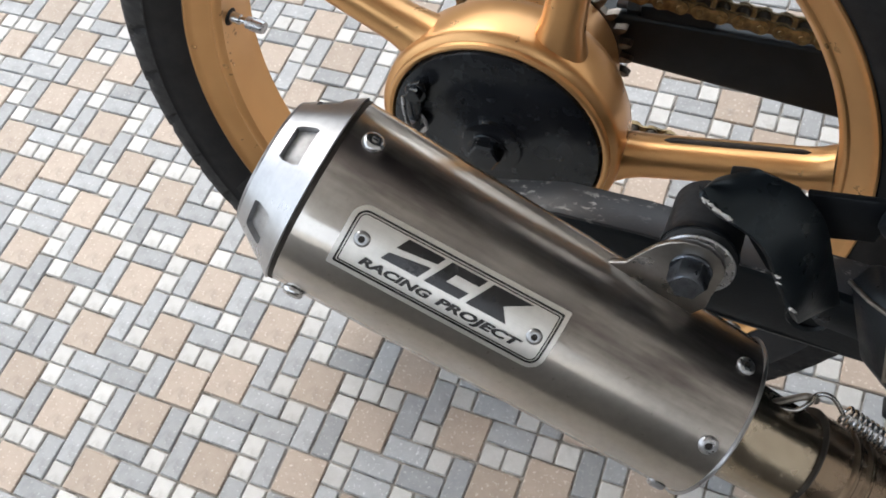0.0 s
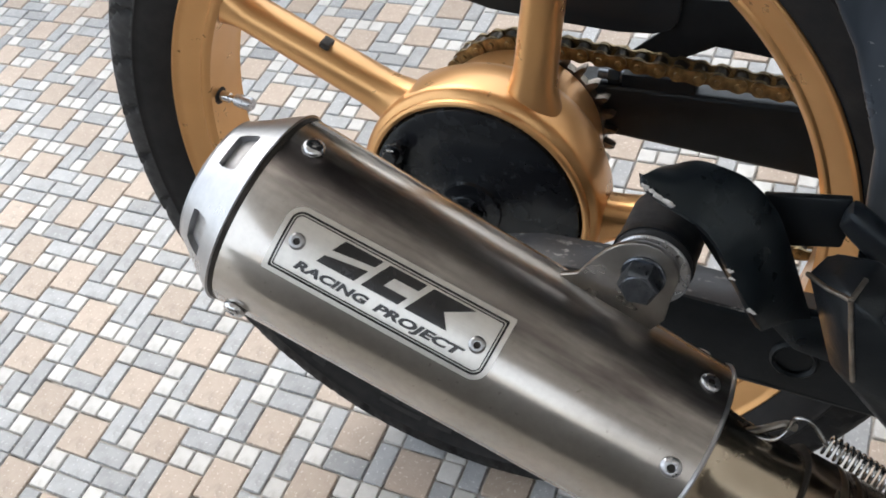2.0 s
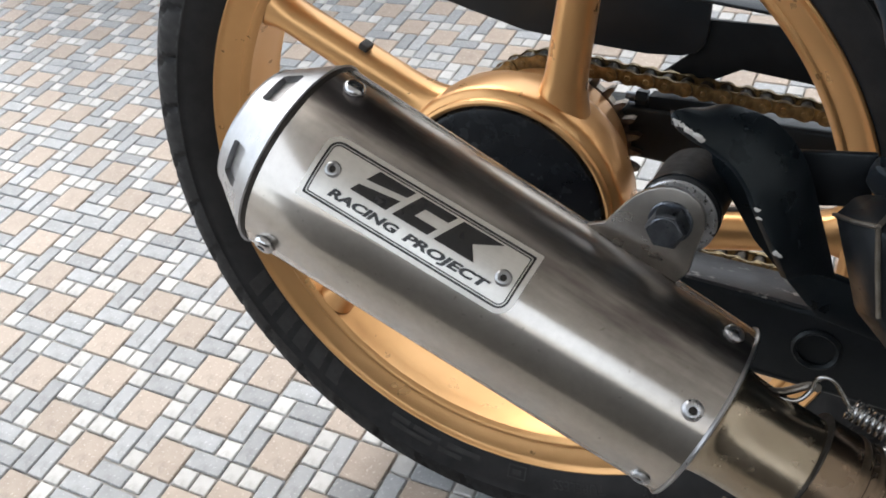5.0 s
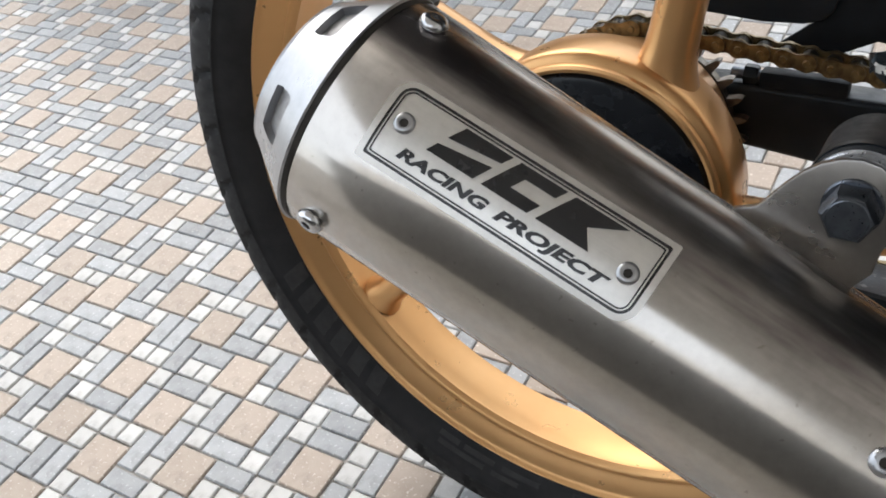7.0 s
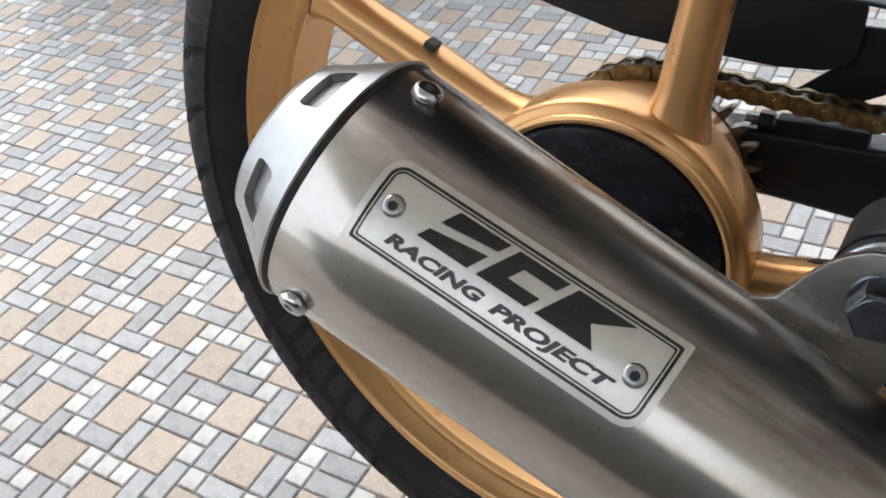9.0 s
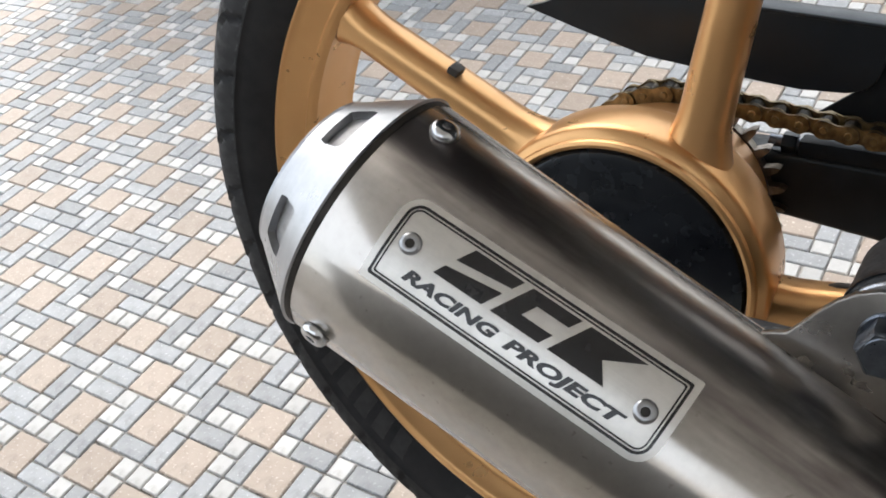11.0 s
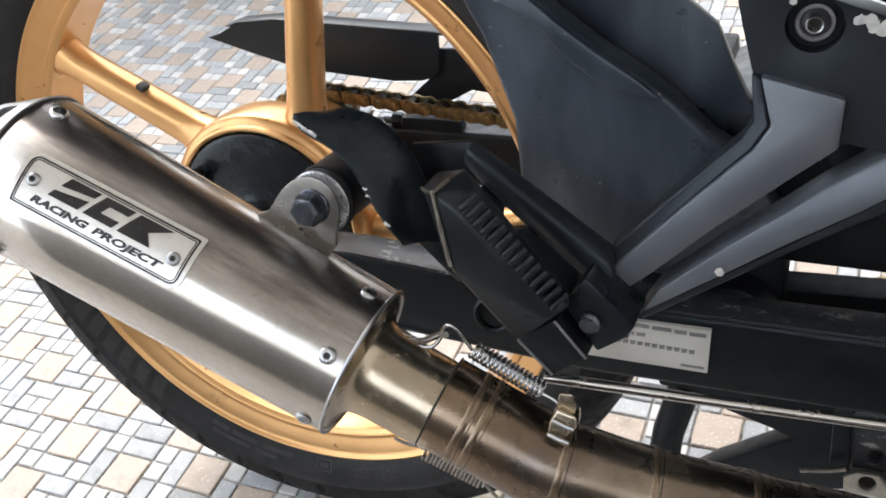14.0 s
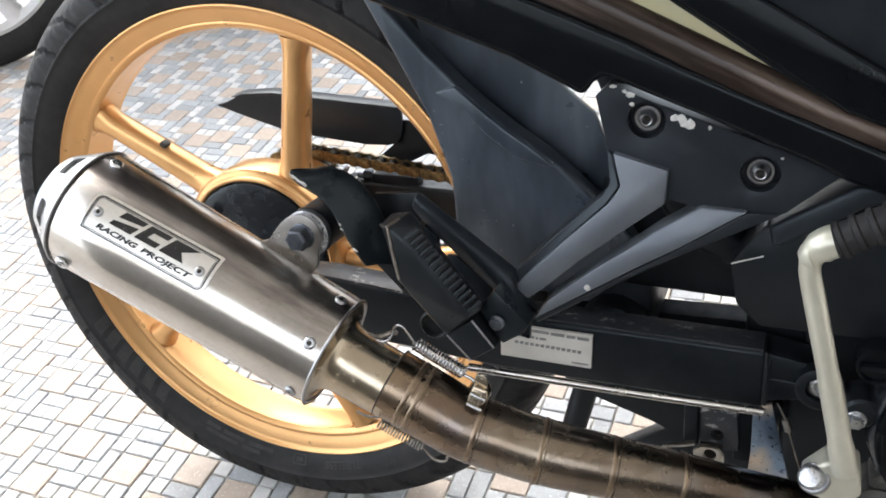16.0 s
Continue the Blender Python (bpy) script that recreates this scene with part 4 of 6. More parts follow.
# rivets and bolts
for s, degs in ((0.0940, (-60, 0.7, 56, 116.6, 176)), ):
    for a in degs:
        under(part("rivet", socket_bolt(cone(s, a, 0.0), cone(s, a, 1.0) - cone(s, a), 0.0044, 0.0022, 0.42), "zinc"))
        under(part("rivet_hole", bar(cone(s, a, 0.0004), cone(s, a, 0.0014), 0.0016, 12), "seal_and_shade"))
for a in (-118.0, 2.0, 116.8):
    under(part("screw", socket_bolt(cone(-0.0945, a, 0.0), cone(-0.0945, a, 1.0) - cone(-0.0945, a), 0.0052, 0.0034, 0.34), "chrome"))


# the name plate, bent round the muffler: p along it, w across it (up)
def plate_at(p, w, lift):
    s = -0.0874 + p
    mid = 52.2 + (49.0 - 52.2) * p / 0.0985
    return cone(s, mid - math.degrees(w / rc(s)), lift)


PL, PW = 0.1012, 0.0152


def plate_outline(inset, r_big=0.007, r_small=0.0008):
    """The plate's edge with two opposite corners rounded."""
    x0, x1, y0, y1 = inset, PL - inset, -PW + inset, PW - inset
    pts = []
    for cx, cy, r, a0 in ((x1, y1, r_small, 0), (x0, y1, r_big - inset, 90), (x0, y0, r_small, 180), (x1, y0, r_big - inset, 270)):
        sx, sy = (1 if cx == x0 else -1), (1 if cy == y0 else -1)
        for i in range(7):
            a = radians(a0 + 15 * i)
            pts.append((cx + sx * r + r * math.cos(a), cy + sy * r + r * math.sin(a)))
    return pts


def bent_patch(outline, lift0, lift1):
    """A plate with that outline, bent on to the muffler: cut in strips so that it follows the curve."""
    bm = bmesh.new()
    vs = [bm.verts.new((x, y, 0)) for x, y in outline]
    bm.faces.new(vs)
    for i in range(1, 14):
        y = -PW + 2 * PW * i / 14
        bmesh.ops.bisect_plane(bm, geom=bm.verts[:] + bm.edges[:] + bm.faces[:], plane_co=(0, y, 0), plane_no=(0, 1, 0))
    geom = bmesh.ops.extrude_face_region(bm, geom=bm.faces[:])
    top = set(g for g in geom["geom"] if isinstance(g, bmesh.types.BMVert))
    for v in bm.verts:
        v.co = plate_at(v.co.x, v.co.y, lift1 if v in top else lift0)
    return bm


plate = under(part("name_plate", bent_patch(plate_outline(0.0), -0.0005, 0.0008), "plate", None, "satin silver name plate with black border"))


def border(inset, width):
    bm = bmesh.new()
    a, b = plate_outline(inset), plate_outline(inset + width)
    n = len(a)

    def dense(pts):
        out = []
        for i in range(n):
            p, q = pts[i], pts[(i + 1) % n]
            steps = 10 if math.hypot(p[0] - q[0], p[1] - q[1]) > 0.004 else 1
            out += [(p[0] + (q[0] - p[0]) * k / steps, p[1] + (q[1] - p[1]) * k / steps) for k in range(steps)]
        return out

    a, b = dense(a), dense(b)
    m = len(a)
    lo, hi = [bm.verts.new(plate_at(*p, 0.00105)) for p in a], [bm.verts.new(plate_at(*p, 0.00105)) for p in b]
    for i in range(m):
        bm.faces.new((lo[i], lo[(i + 1) % m], hi[(i + 1) % m], hi[i]))
    geom = bmesh.ops.extrude_face_region(bm, geom=bm.faces[:])
    for v in [g for g in geom["geom"] if isinstance(g, bmesh.types.BMVert)]:
        v.co += (AX_A + AX_U * (v.co - AX_A).dot(AX_U) - v.co).normalized() * 0.0003
    return bm


under(part("border_line", border(0.0022, 0.0009), "ink"))
under(part("border_line", border(0.0036, 0.0005), "ink"))


def badge(outline):
    """A slanted black shape on the plate, slightly raised."""
    bm = bmesh.new()
    vs = [bm.verts.new((x, y, 0)) for x, y in outline]
    bm.faces.new(vs)
    for i in range(1, 14):
        y = -PW + 2 * PW * i / 14
        bmesh.ops.bisect_plane(bm, geom=bm.verts[:] + bm.edges[:] + bm.faces[:], plane_co=(0, y, 0), plane_no=(0, 1, 0))
    geom = bmesh.ops.extrude_face_region(bm, geom=bm.faces[:])
    top = set(g for g in geom["geom"] if isinstance(g, bmesh.types.BMVert))
    for v in bm.verts:
        v.co = plate_at(v.co.x, v.co.y, 0.0013 if v in top else 0.0007)
    return bm


def slanted(x0, y0, shape, slope=0.55):
    return [(x0 + x + slope * y, y0 + y) for x, y in shape]


BY, BH = -0.0020, 0.0122
# heavy slanted black blocks
for x0, shape in ((0.0195, [(0.0000, 0.0066), (0.0172, 0.0086), (0.0172, 0.0122), (0.0000, 0.0122)]), (0.0195, [(0.0000, 0.0000), (0.0172, 0.0000), (0.0172, 0.0060), (0.0000, 0.0036)]),
                  (0.0398, [(0.0000, 0.0000), (0.0168, 0.0000), (0.0168, 0.0040), (0.0060, 0.0040), (0.0060, 0.0084), (0.0168, 0.0084), (0.0168, 0.0122), (0.0000, 0.0122)]),
                  (0.0596, [(0.0000, 0.0000), (0.0190, 0.0000), (0.0112, 0.0061), (0.0190, 0.0122), (0.0000, 0.0122)])):
    under(part("badge_block", badge(slanted(x0, BY, shape)), "ink"))


def plate_words(text, x0, y0, tall, wide):
    vs, fs = letters(text, tall, 0.25, 0.048)
    k = wide / max(v[0] for v in vs)
    bm = bmesh.new()
    bv = [bm.verts.new(plate_at(x0 + x * k, y0 + y, 0.0011)) for x, y in vs]
    for f in fs:
        try:
            bm.faces.new([bv[i] for i in f])
        except ValueError:
            pass
    return bm


under(part("lettering", plate_words("RACING", 0.0122, -0.0086, 0.0037, 0.0335), "ink", None, "RACING"))
under(part("lettering", plate_words("PROJECT", 0.0485, -0.0086, 0.0037, 0.0405), "ink", None, "PROJECT"))
for p, w in ((0.0090, 0.0012), (0.0920, -0.0010)):
    at, out = plate_at(p, w, 0.0006), plate_at(p, w, 1.0)
    under(part("plate_rivet", socket_bolt(at, out - at, 0.0036, 0.0016, 0.42), "cap"))
    under(part("rivet_hole", bar(at + (out - at).normalized() * 0.0003, at + (out - at).normalized() * 0.0009, 0.0015, 12), "seal_and_shade"))

# hanger tab welded to the muffler, its bolt and rubber bush
BOLT = Vector((0.1506, -0.1500, 0.1018))
tab = [(x, z, -0.1505) for x, z in ((0.1148, 0.0930), (0.1226, 0.0955), (0.1300, 0.1050), (0.1345, 0.1100), (0.1395, 0.1138), (0.1450, 0.1162), (0.1507, 0.1170), (0.1562, 0.1158), (0.1612, 0.1120),
                                    (0.1640, 0.1070), (0.1646, 0.1020), (0.1632, 0.0960), (0.1612, 0.0880), (0.1600, 0.0800), (0.1520, 0.0700), (0.1150, 0.0860))]
under(part("hanger_tab", prism(tab, 0.0032, 0.0008), "tab", None, "silver hanger tab welded to the muffler"))
part("hanger_bolt", hex_bolt(BOLT + Vector((0, -0.0004, 0)), (0, -1, 0), 0.0150, 0.0090, 0.0092), "dark_zinc", bike, "dark steel hexagon bolt")
part("bolt_end", bar(BOLT + Vector((0, -0.0095, 0)), BOLT + Vector((0, -0.0112, 0)), 0.0066, 32, 0.0006), "dark_zinc", bike)
bush = part("rubber_bush", bar(BOLT + Vector((0.001, 0.0045, 0)), BOLT + Vector((0.001, 0.042, 0)), 0.0168, 48, 0.003), "bush", bike, "black rubber bush")
part("bush_flange", bar(BOLT + Vector((0.001, 0.0026, 0)), BOLT + Vector((0.001, 0.0038, 0)), 0.0170, 48, 0.0008), "zinc", bush)
part("bush_groove", lathe([(0.0174, -0.1415), (0.0174, -0.1385), (0.0150, -0.1385), (0.0150, -0.1415)], 48, centre=(BOLT.x + 0.001, BOLT.z)), "frame_black", bush)

# black horn-shaped stay over the bush
near_line = curve_points([(0.1476, -0.1539, 0.1477), (0.1500, -0.1558, 0.1465), (0.1569, -0.1575, 0.1432), (0.1650, -0.1575, 0.1390), (0.1735, -0.1570, 0.1330), (0.1800, -0.1565, 0.1245), (0.1850, -0.1562, 0.1140), (0.1937, -0.1556, 0.0985), (0.1983, -0.1500, 0.0853)], 5)
far_line = curve_points([(0.1478, -0.1530, 0.1480), (0.1515, -0.1440, 0.1482), (0.1570, -0.1380, 0.1475), (0.1650, -0.1350, 0.1489), (0.1745, -0.1345, 0.1472), (0.1850, -0.1340, 0.1428), (0.1965, -0.1320, 0.1290), (0.2050, -0.1290, 0.1060), (0.2150, -0.1230, 0.0745)], 5)


def hood(a, b, across=6, thick=0.0035):
    """A bent sheet between two lines, arched a little, with thickness."""
    bm = bmesh.new()
    rows = []
    for i in range(across + 1):
        t = i / across
        rows.append([bm.verts.new(p.lerp(q, t) + Vector((0.0010, 0, 0.0025)) * math.sin(math.pi * t)) for p, q in zip(a, b)])
    for r, s in zip(rows, rows[1:]):
        for k in range(len(a) - 1):
            bm.faces.new((r[k], r[k + 1], s[k + 1], s[k]))
    bmesh.ops.recalc_face_normals(bm, faces=bm.faces[:])
    bmesh.ops.solidify(bm, geom=bm.faces[:], thickness=thick)
    return soften(bm, 0.0013, 3, 50)


stay = part("muffler_stay", hood(near_line, far_line), "stay_black", bike, "black curved muffler stay with chipped edges")
part("stay_plate", prism([(0.1560, 0.1390, -0.128), (0.1660, 0.1420, -0.130), (0.1840, 0.1370, -0.130), (0.1940, 0.1225, -0.127), (0.2030, 0.0980, -0.124), (0.2120, 0.0720, -0.1175), (0.3000, 0.0500, -0.108), (0.3000, 0.0250, -0.108), (0.2100, 0.0500, -0.116), (0.1800, 0.0850, -0.122), (0.1600, 0.1180, -0.126)], 0.006, 0.001), "stay_black", stay)
part("stay_arm", prism([(0.1880, 0.1235, -0.112), (0.2210, 0.1265, -0.110), (0.2225, 0.1150, -0.110), (0.2204, 0.1030, -0.110), (0.1960, 0.1000, -0.112)], 0.004, 0.001), "frame_black", stay)
for x, z, y, s in ((0.1560, 0.1442, -0.1578, 0.0021), (0.1592, 0.1424, -0.1580, 0.0023), (0.1532, 0.1457, -0.1568, 0.0013), (0.1937, 0.0990, -0.1562, 0.0015), (0.1840, 0.1165, -0.1567, 0.0012), (0.1854, 0.1130, -0.1567, 0.0009), (0.1503, 0.1467, -0.1560, 0.0015)):
    bmc = bmesh.new()
    bmesh.ops.create_icosphere(bmc, subdivisions=2, radius=s, matrix=Matrix.Translation((x, y + s * 0.25, z)) @ pose(0, 0, 0, 30, 30, 0) @ Matrix.Diagonal((1.2, 0.35, 0.8, 1)))
    for v in bmc.verts:
        v.co += Vector((noise.noise(v.co * 800), 0, noise.noise(v.co * 800 + Vector((7, 3, 1))))) * 0.0012
    part("paint_chip", bmc, "chip", bike)

# pipe ahead of the muffler
axis_pt = lambda s: AX_A + AX_U * s
line = [axis_pt(0.149), axis_pt(0.165), axis_pt(0.185), axis_pt(0.205), Vector((0.2830, -0.1570, -0.0270)), Vector((0.3210, -0.1500, -0.0380)), Vector((0.3685, -0.1420, -0.0455)), Vector((0.4125, -0.1300, -0.0545)), Vector((0.4600, -0.1150, -0.0685)), Vector((0.5110, -0.0950, -0.0840)), Vector((0.5700, -0.0600, -0.1000)), Vector((0.64, -0.02, -0.11))]
smooth = curve_points(line, 8)
girth = [(0, 0.0250), (16, 0.0248), (32, 0.0238), (40, 0.0232), (48, 0.0215), (56, 0.0196), (64, 0.0188), (200, 0.0186)]


def girth_at(i):
    for (a, ra), (b, rb) in zip(girth, girth[1:]):
        if a <= i <= b:
            return ra + (rb - ra) * (i - a) / (b - a)


pipe = part("exhaust_pipe", tube(smooth, [girth_at(i) for i in range(len(smooth))], 48), "pipe", bike, "heat-tinted steel exhaust pipe with weld beads")


def bead(at, d, r, w):
    at, d = Vector(at), Vector(d).normalized()
    return tube([at - d * w, at - d * w * 0.5, at, at + d * w * 0.5, at + d * w], [r - 0.0008, r + 0.0007, r + 0.0010, r + 0.0007, r - 0.0008], 48)


for i, w in ((8, 0.0030), (11, 0.0026), (30, 0.0026), (40, 0.0026), (48, 0.0026), (56, 0.0026)):
    ahead = (smooth[i + 1] - smooth[max(i - 1, 0)]).normalized()
    part("weld_bead", bead(smooth[i], ahead, girth_at(i) - 0.0004, w), "bead", pipe)
    part("bead_groove", bead(smooth[i] + ahead * 0.0032, ahead, girth_at(i) - 0.0009, 0.0012), "bead_dark", pipe)
part("joint_gap", bead(axis_pt(0.1485), AX_U, 0.0249, 0.0008), "seal_and_shade", pipe)

# springs that hold the joint, with their hooks and clip
def hooked_spring(p, q, r, wire, turns, head, tail, metal, name_label):
    body = part("joint_spring", coil(p, q, r, wire, turns), metal, bike, name_label)
    part("hook", tube(curve_points(head, 6), wire * 1.35, 10), metal, body)
    part("hook", tube(curve_points(tail, 6), wire * 1.35, 10), metal, body)
    return body


hooked_spring((0.2300, -0.1460, 0.0280), (0.2690, -0.1550, 0.0175), 0.0044, 0.00080, 16,
              [(0.2300, -0.1480, 0.0290), (0.2235, -0.1485, 0.0395), (0.2190, -0.1488, 0.0425), (0.2150, -0.1490, 0.0400), (0.2140, -0.1500, 0.0350), (0.2090, -0.1530, 0.0300), (0.1990, -0.1560, 0.0320)],
              [(0.2690, -0.1570, 0.0175), (0.2760, -0.1590, 0.0165), (0.2810, -0.1600, 0.0120), (0.2810, -0.1600, 0.0050)], "chrome", "bright steel coil spring over the exhaust joint")
part("spring_lug", tube(curve_points([(0.1960, -0.1560, 0.0330), (0.2040, -0.1500, 0.0310), (0.2125, -0.1470, 0.0345), (0.2165, -0.1495, 0.0365)], 6), 0.0018, 10), "wire", pipe)
hooked_spring((0.2045, -0.1620, -0.0335), (0.2350, -0.1560, -0.0515), 0.0038, 0.00070, 16,
              [(0.2045, -0.1620, -0.0300), (0.1950, -0.1640, -0.0285), (0.1880, -0.1640, -0.0265)],
              [(0.2350, -0.1560, -0.0515), (0.2440, -0.1570, -0.0600), (0.2530, -0.1580, -0.0590), (0.2560, -0.1590, -0.0520)], "wire", "dull coil spring under the exhaust joint")


clip = part("spring_clip", prism([(0.2740, 0.0010, -0.1680), (0.2825, -0.0010, -0.1680), (0.2890, 0.0060, -0.1650), (0.2880, 0.0125, -0.1640), (0.2785, 0.0150, -0.1640), (0.2750, 0.0080, -0.1650)], 0.010, 0.0016, 3), "straw", pipe, "bent steel spring clip")
part("clip_ear", prism([(0.2770, 0.0120, -0.1610), (0.2790, 0.0215, -0.1600), (0.2850, 0.0225, -0.1600), (0.2875, 0.0170, -0.1610), (0.2870, 0.0110, -0.1615)], 0.0018, 0.0006), "straw", clip)
for x, z, y in ((0.2755, 0.0030, -0.1688), (0.2775, 0.0100, -0.1664)):
    part("clip_ridge", tube([(x, y, z), (x + 0.0050, y - 0.0006, z - 0.0012), (x + 0.0100, y, z - 0.0032)], 0.0014, 10), "chrome", clip)

# brake rod
part("brake_rod", tube([(0.2605, -0.1260, 0.0033), (0.3614, -0.1020, -0.0100), (0.4606, -0.0860, -0.0165)], 0.0030, 14), "rod", bike, "thin bright steel rod")

warp_parts(((0.9956, -0.0231, 0.0272, -0.0027), (-0.0078, 1.0291, -0.0646, 0.0080), (-0.0088, 0.0177, 1.0016, 0.0057)), "exhaust_pipe", "joint_spring", "brake_rod")

# ---- footrest bracket ----
bracket = part("footrest_bracket", pierced([(0.3449, 0.2055, -0.092), (0.3374, 0.1978, -0.092), (0.3412, 0.1835, -0.092), (0.3467, 0.1653, -0.093), (0.3552, 0.1460, -0.094), (0.3780, 0.1290, -0.094), (0.3890, 0.1345, -0.094), (0.4060, 0.1310, -0.094), (0.4345, 0.1270, -0.094), (0.4572, 0.1331, -0.092), (0.4870, 0.1607, -0.090)], 0.018, [(0.3700, 0.1850, 0.0118), (0.4400, 0.1570, 0.0118)], 0.0022), "bracket_dark", bike, "black and grey cast footrest bracket")
part("upper_strut", prism([(0.3511, 0.1635, -0.0985), (0.3861, 0.1553, -0.0985), (0.3859, 0.1333, -0.0995), (0.3667, 0.1182, -0.1050), (0.3360, 0.0926, -0.1130), (0.3133, 0.0716, -0.1190), (0.2991, 0.0598, -0.1220), (0.2946, 0.0729, -0.1220), (0.3205, 0.1010, -0.1150), (0.3515, 0.1324, -0.1060), (0.3578, 0.1428, -0.1030)], 0.022, 0.0014, 2), "bracket_grey", bracket, "satin grey strut")
part("lower_strut", prism([(0.4079, 0.1336, -0.0985), (0.4356, 0.1333, -0.0985), (0.3977, 0.1073, -0.1060), (0.3709, 0.0910, -0.1115), (0.3396, 0.0703, -0.1175), (0.3076, 0.0486, -0.1220), (0.3168, 0.0638, -0.1210), (0.3462, 0.0893, -0.1155), (0.3676, 0.1050, -0.1100), (0.3823, 0.1169, -0.1060)], 0.022, 0.0012, 2), "bracket_grey", bracket, "satin grey strut")
# Strut side faces in the darker paint: their shade put into the colour.
part("strut_flank", prism([(0.3470, 0.1640, -0.0960), (0.3511, 0.1625, -0.0970), (0.3572, 0.1428, -0.1015), (0.3510, 0.1319, -0.1045), (0.3200, 0.1005, -0.1135), (0.2941, 0.0724, -0.1205), (0.2900, 0.0765, -0.1150), (0.3150, 0.1040, -0.1085), (0.3460, 0.1350, -0.1000), (0.3500, 0.1430, -0.0980)], 0.016, 0.0012), "bracket_dark", bracket)
part("strut_flank", prism([(0.4356, 0.1325, -0.0970), (0.4560, 0.1325, -0.0940), (0.3990, 0.1010, -0.1030), (0.3720, 0.0850, -0.1085), (0.3410, 0.0650, -0.1145), (0.3090, 0.0440, -0.1190), (0.3076, 0.0486, -0.1210), (0.3396, 0.0698, -0.1165), (0.3977, 0.1068, -0.1050)], 0.018, 0.0015), "bracket_dark", bracket)
for x, z in ((0.3700, 0.1850), (0.4400, 0.1570)):
    cup = part("bolt_cup", lathe([(0.0117, -0.0880), (0.0112, -0.0850), (0.0001, -0.0850), (0.0001, -0.0830), (0.0117, -0.0830)], 40, centre=(x, z)), "frame_black", bracket)
    part("bolt_washer", lathe([(0.0084, -0.0850), (0.0084, -0.0882), (0.0079, -0.0890), (0.0064, -0.0890), (0.0057, -0.0884), (0.0057, -0.0850)], 40, centre=(x, z)), "bolt_steel", bracket)
    part("bracket_bolt", socket_bolt((x, -0.0862, z), (0, -1, 0), 0.0056, 0.0072, 0.52), "bolt_steel", bracket, "bright socket-head bolt")
    part("socket", bar((x, -0.0878, z), (x, -0.0886, z), 0.0027, 6), "seal_and_shade", bracket)
for x, z, sx, sz in ((0.3485, 0.2046, 0.9, 0.4), (0.3556, 0.2019, 0.6, 0.6), (0.3592, 0.2000, 1.1, 0.9), (0.3606, 0.1944, 0.6, 0.6), (0.3866, 0.1878, 1.0, 0.9), (0.3905, 0.1880, 1.2, 1.0), (0.3925, 0.1850, 1.2, 1.2), (0.3962, 0.1846, 1.2, 1.4), (0.4086, 0.1828, 0.5, 0.5), (0.4515, 0.1679, 0.5, 0.4), (0.3440, 0.0790, 0.9, 0.9)):
    bmc = bmesh.new()
    y = -0.0931 if z > 0.1 else -0.1235
    bmesh.ops.create_icosphere(bmc, subdivisions=2, radius=0.0024, matrix=Matrix.Translation((x, y, z)) @ Matrix.Diagonal((sx, 0.10, sz, 1)))
    for v in bmc.verts:
        v.co += Vector((noise.noise(v.co * 900), 0, noise.noise(v.co * 900 + Vector((7, 3, 1))))) * 0.0013
    part("paint_chip", bmc, "chip", bracket)

warp_parts(((0.9918, -0.0211, 0.0260, -0.0006), (-0.0069, 1.0142, -0.0592, 0.0037), (-0.0096, 0.0196, 0.9973, 0.0074)), "footrest_bracket")
part("hinge_lug", hull([(0.2784, -0.1500, 0.0649), (0.2892, -0.1500, 0.0805), (0.3117, -0.1480, 0.0576), (0.3080, -0.1480, 0.0507), (0.2946, -0.1500, 0.0420), (0.2784, -0.1200, 0.0649), (0.2892, -0.1200, 0.0805), (0.3117, -0.1200, 0.0576), (0.3080, -0.1200, 0.0507), (0.2946, -0.1200, 0.0420)], 0.0016), "stay_black", bracket, "gloss black hinge fork")
part("footrest_arm", hull([(0.2223, -0.1210, 0.1257), (0.2807, -0.1300, 0.0830), (0.2970, -0.1340, 0.0807), (0.2213, -0.1130, 0.1283), (0.2498, -0.1160, 0.1113), (0.2950, -0.1260, 0.0790), (0.2158, -0.1130, 0.1160), (0.2366, -0.1170, 0.0985), (0.2677, -0.1200, 0.0769), (0.2791, -0.1240, 0.0682), (0.2999, -0.1340, 0.0622),
                           (0.2223, -0.1060, 0.1257), (0.2366, -0.1060, 0.0985), (0.2950, -0.1120, 0.0790), (0.2791, -0.1120, 0.0682)], 0.0022), "matt_black", bracket)

# folded pillion footrest
peg = part("footrest", hull([(0.2105, -0.1493, 0.1168), (0.2169, -0.1426, 0.1237), (0.2340, -0.1500, 0.1290), (0.2265, -0.1715, 0.1251), (0.2239, -0.1563, 0.0822), (0.2335, -0.1722, 0.0880), (0.2370, -0.1722, 0.1175), (0.2440, -0.1600, 0.1225),
                             (0.2763, -0.1664, 0.0655), (0.2846, -0.1587, 0.0700), (0.2595, -0.1600, 0.0474), (0.2570, -0.1460, 0.0480), (0.2800, -0.1440, 0.0680)], 0.0016), "peg", bike, "folded black pillion footrest with ribbed rubber")
for line in ([(0.2108, -0.1495, 0.1166), (0.2180, -0.1612, 0.1206), (0.2262, -0.1714, 0.1250)], [(0.2264, -0.1716, 0.1250), (0.2290, -0.1722, 0.1100), (0.2328, -0.1722, 0.0900)], [(0.2266, -0.1712, 0.1252), (0.2300, -0.1610, 0.1272)]):
    part("worn_edge", tube(line, 0.0010, 8), "wire", peg, "edge rubbed to bare metal")
rib_u = Vector((0.0391, 0.0070, -0.0482)).normalized()
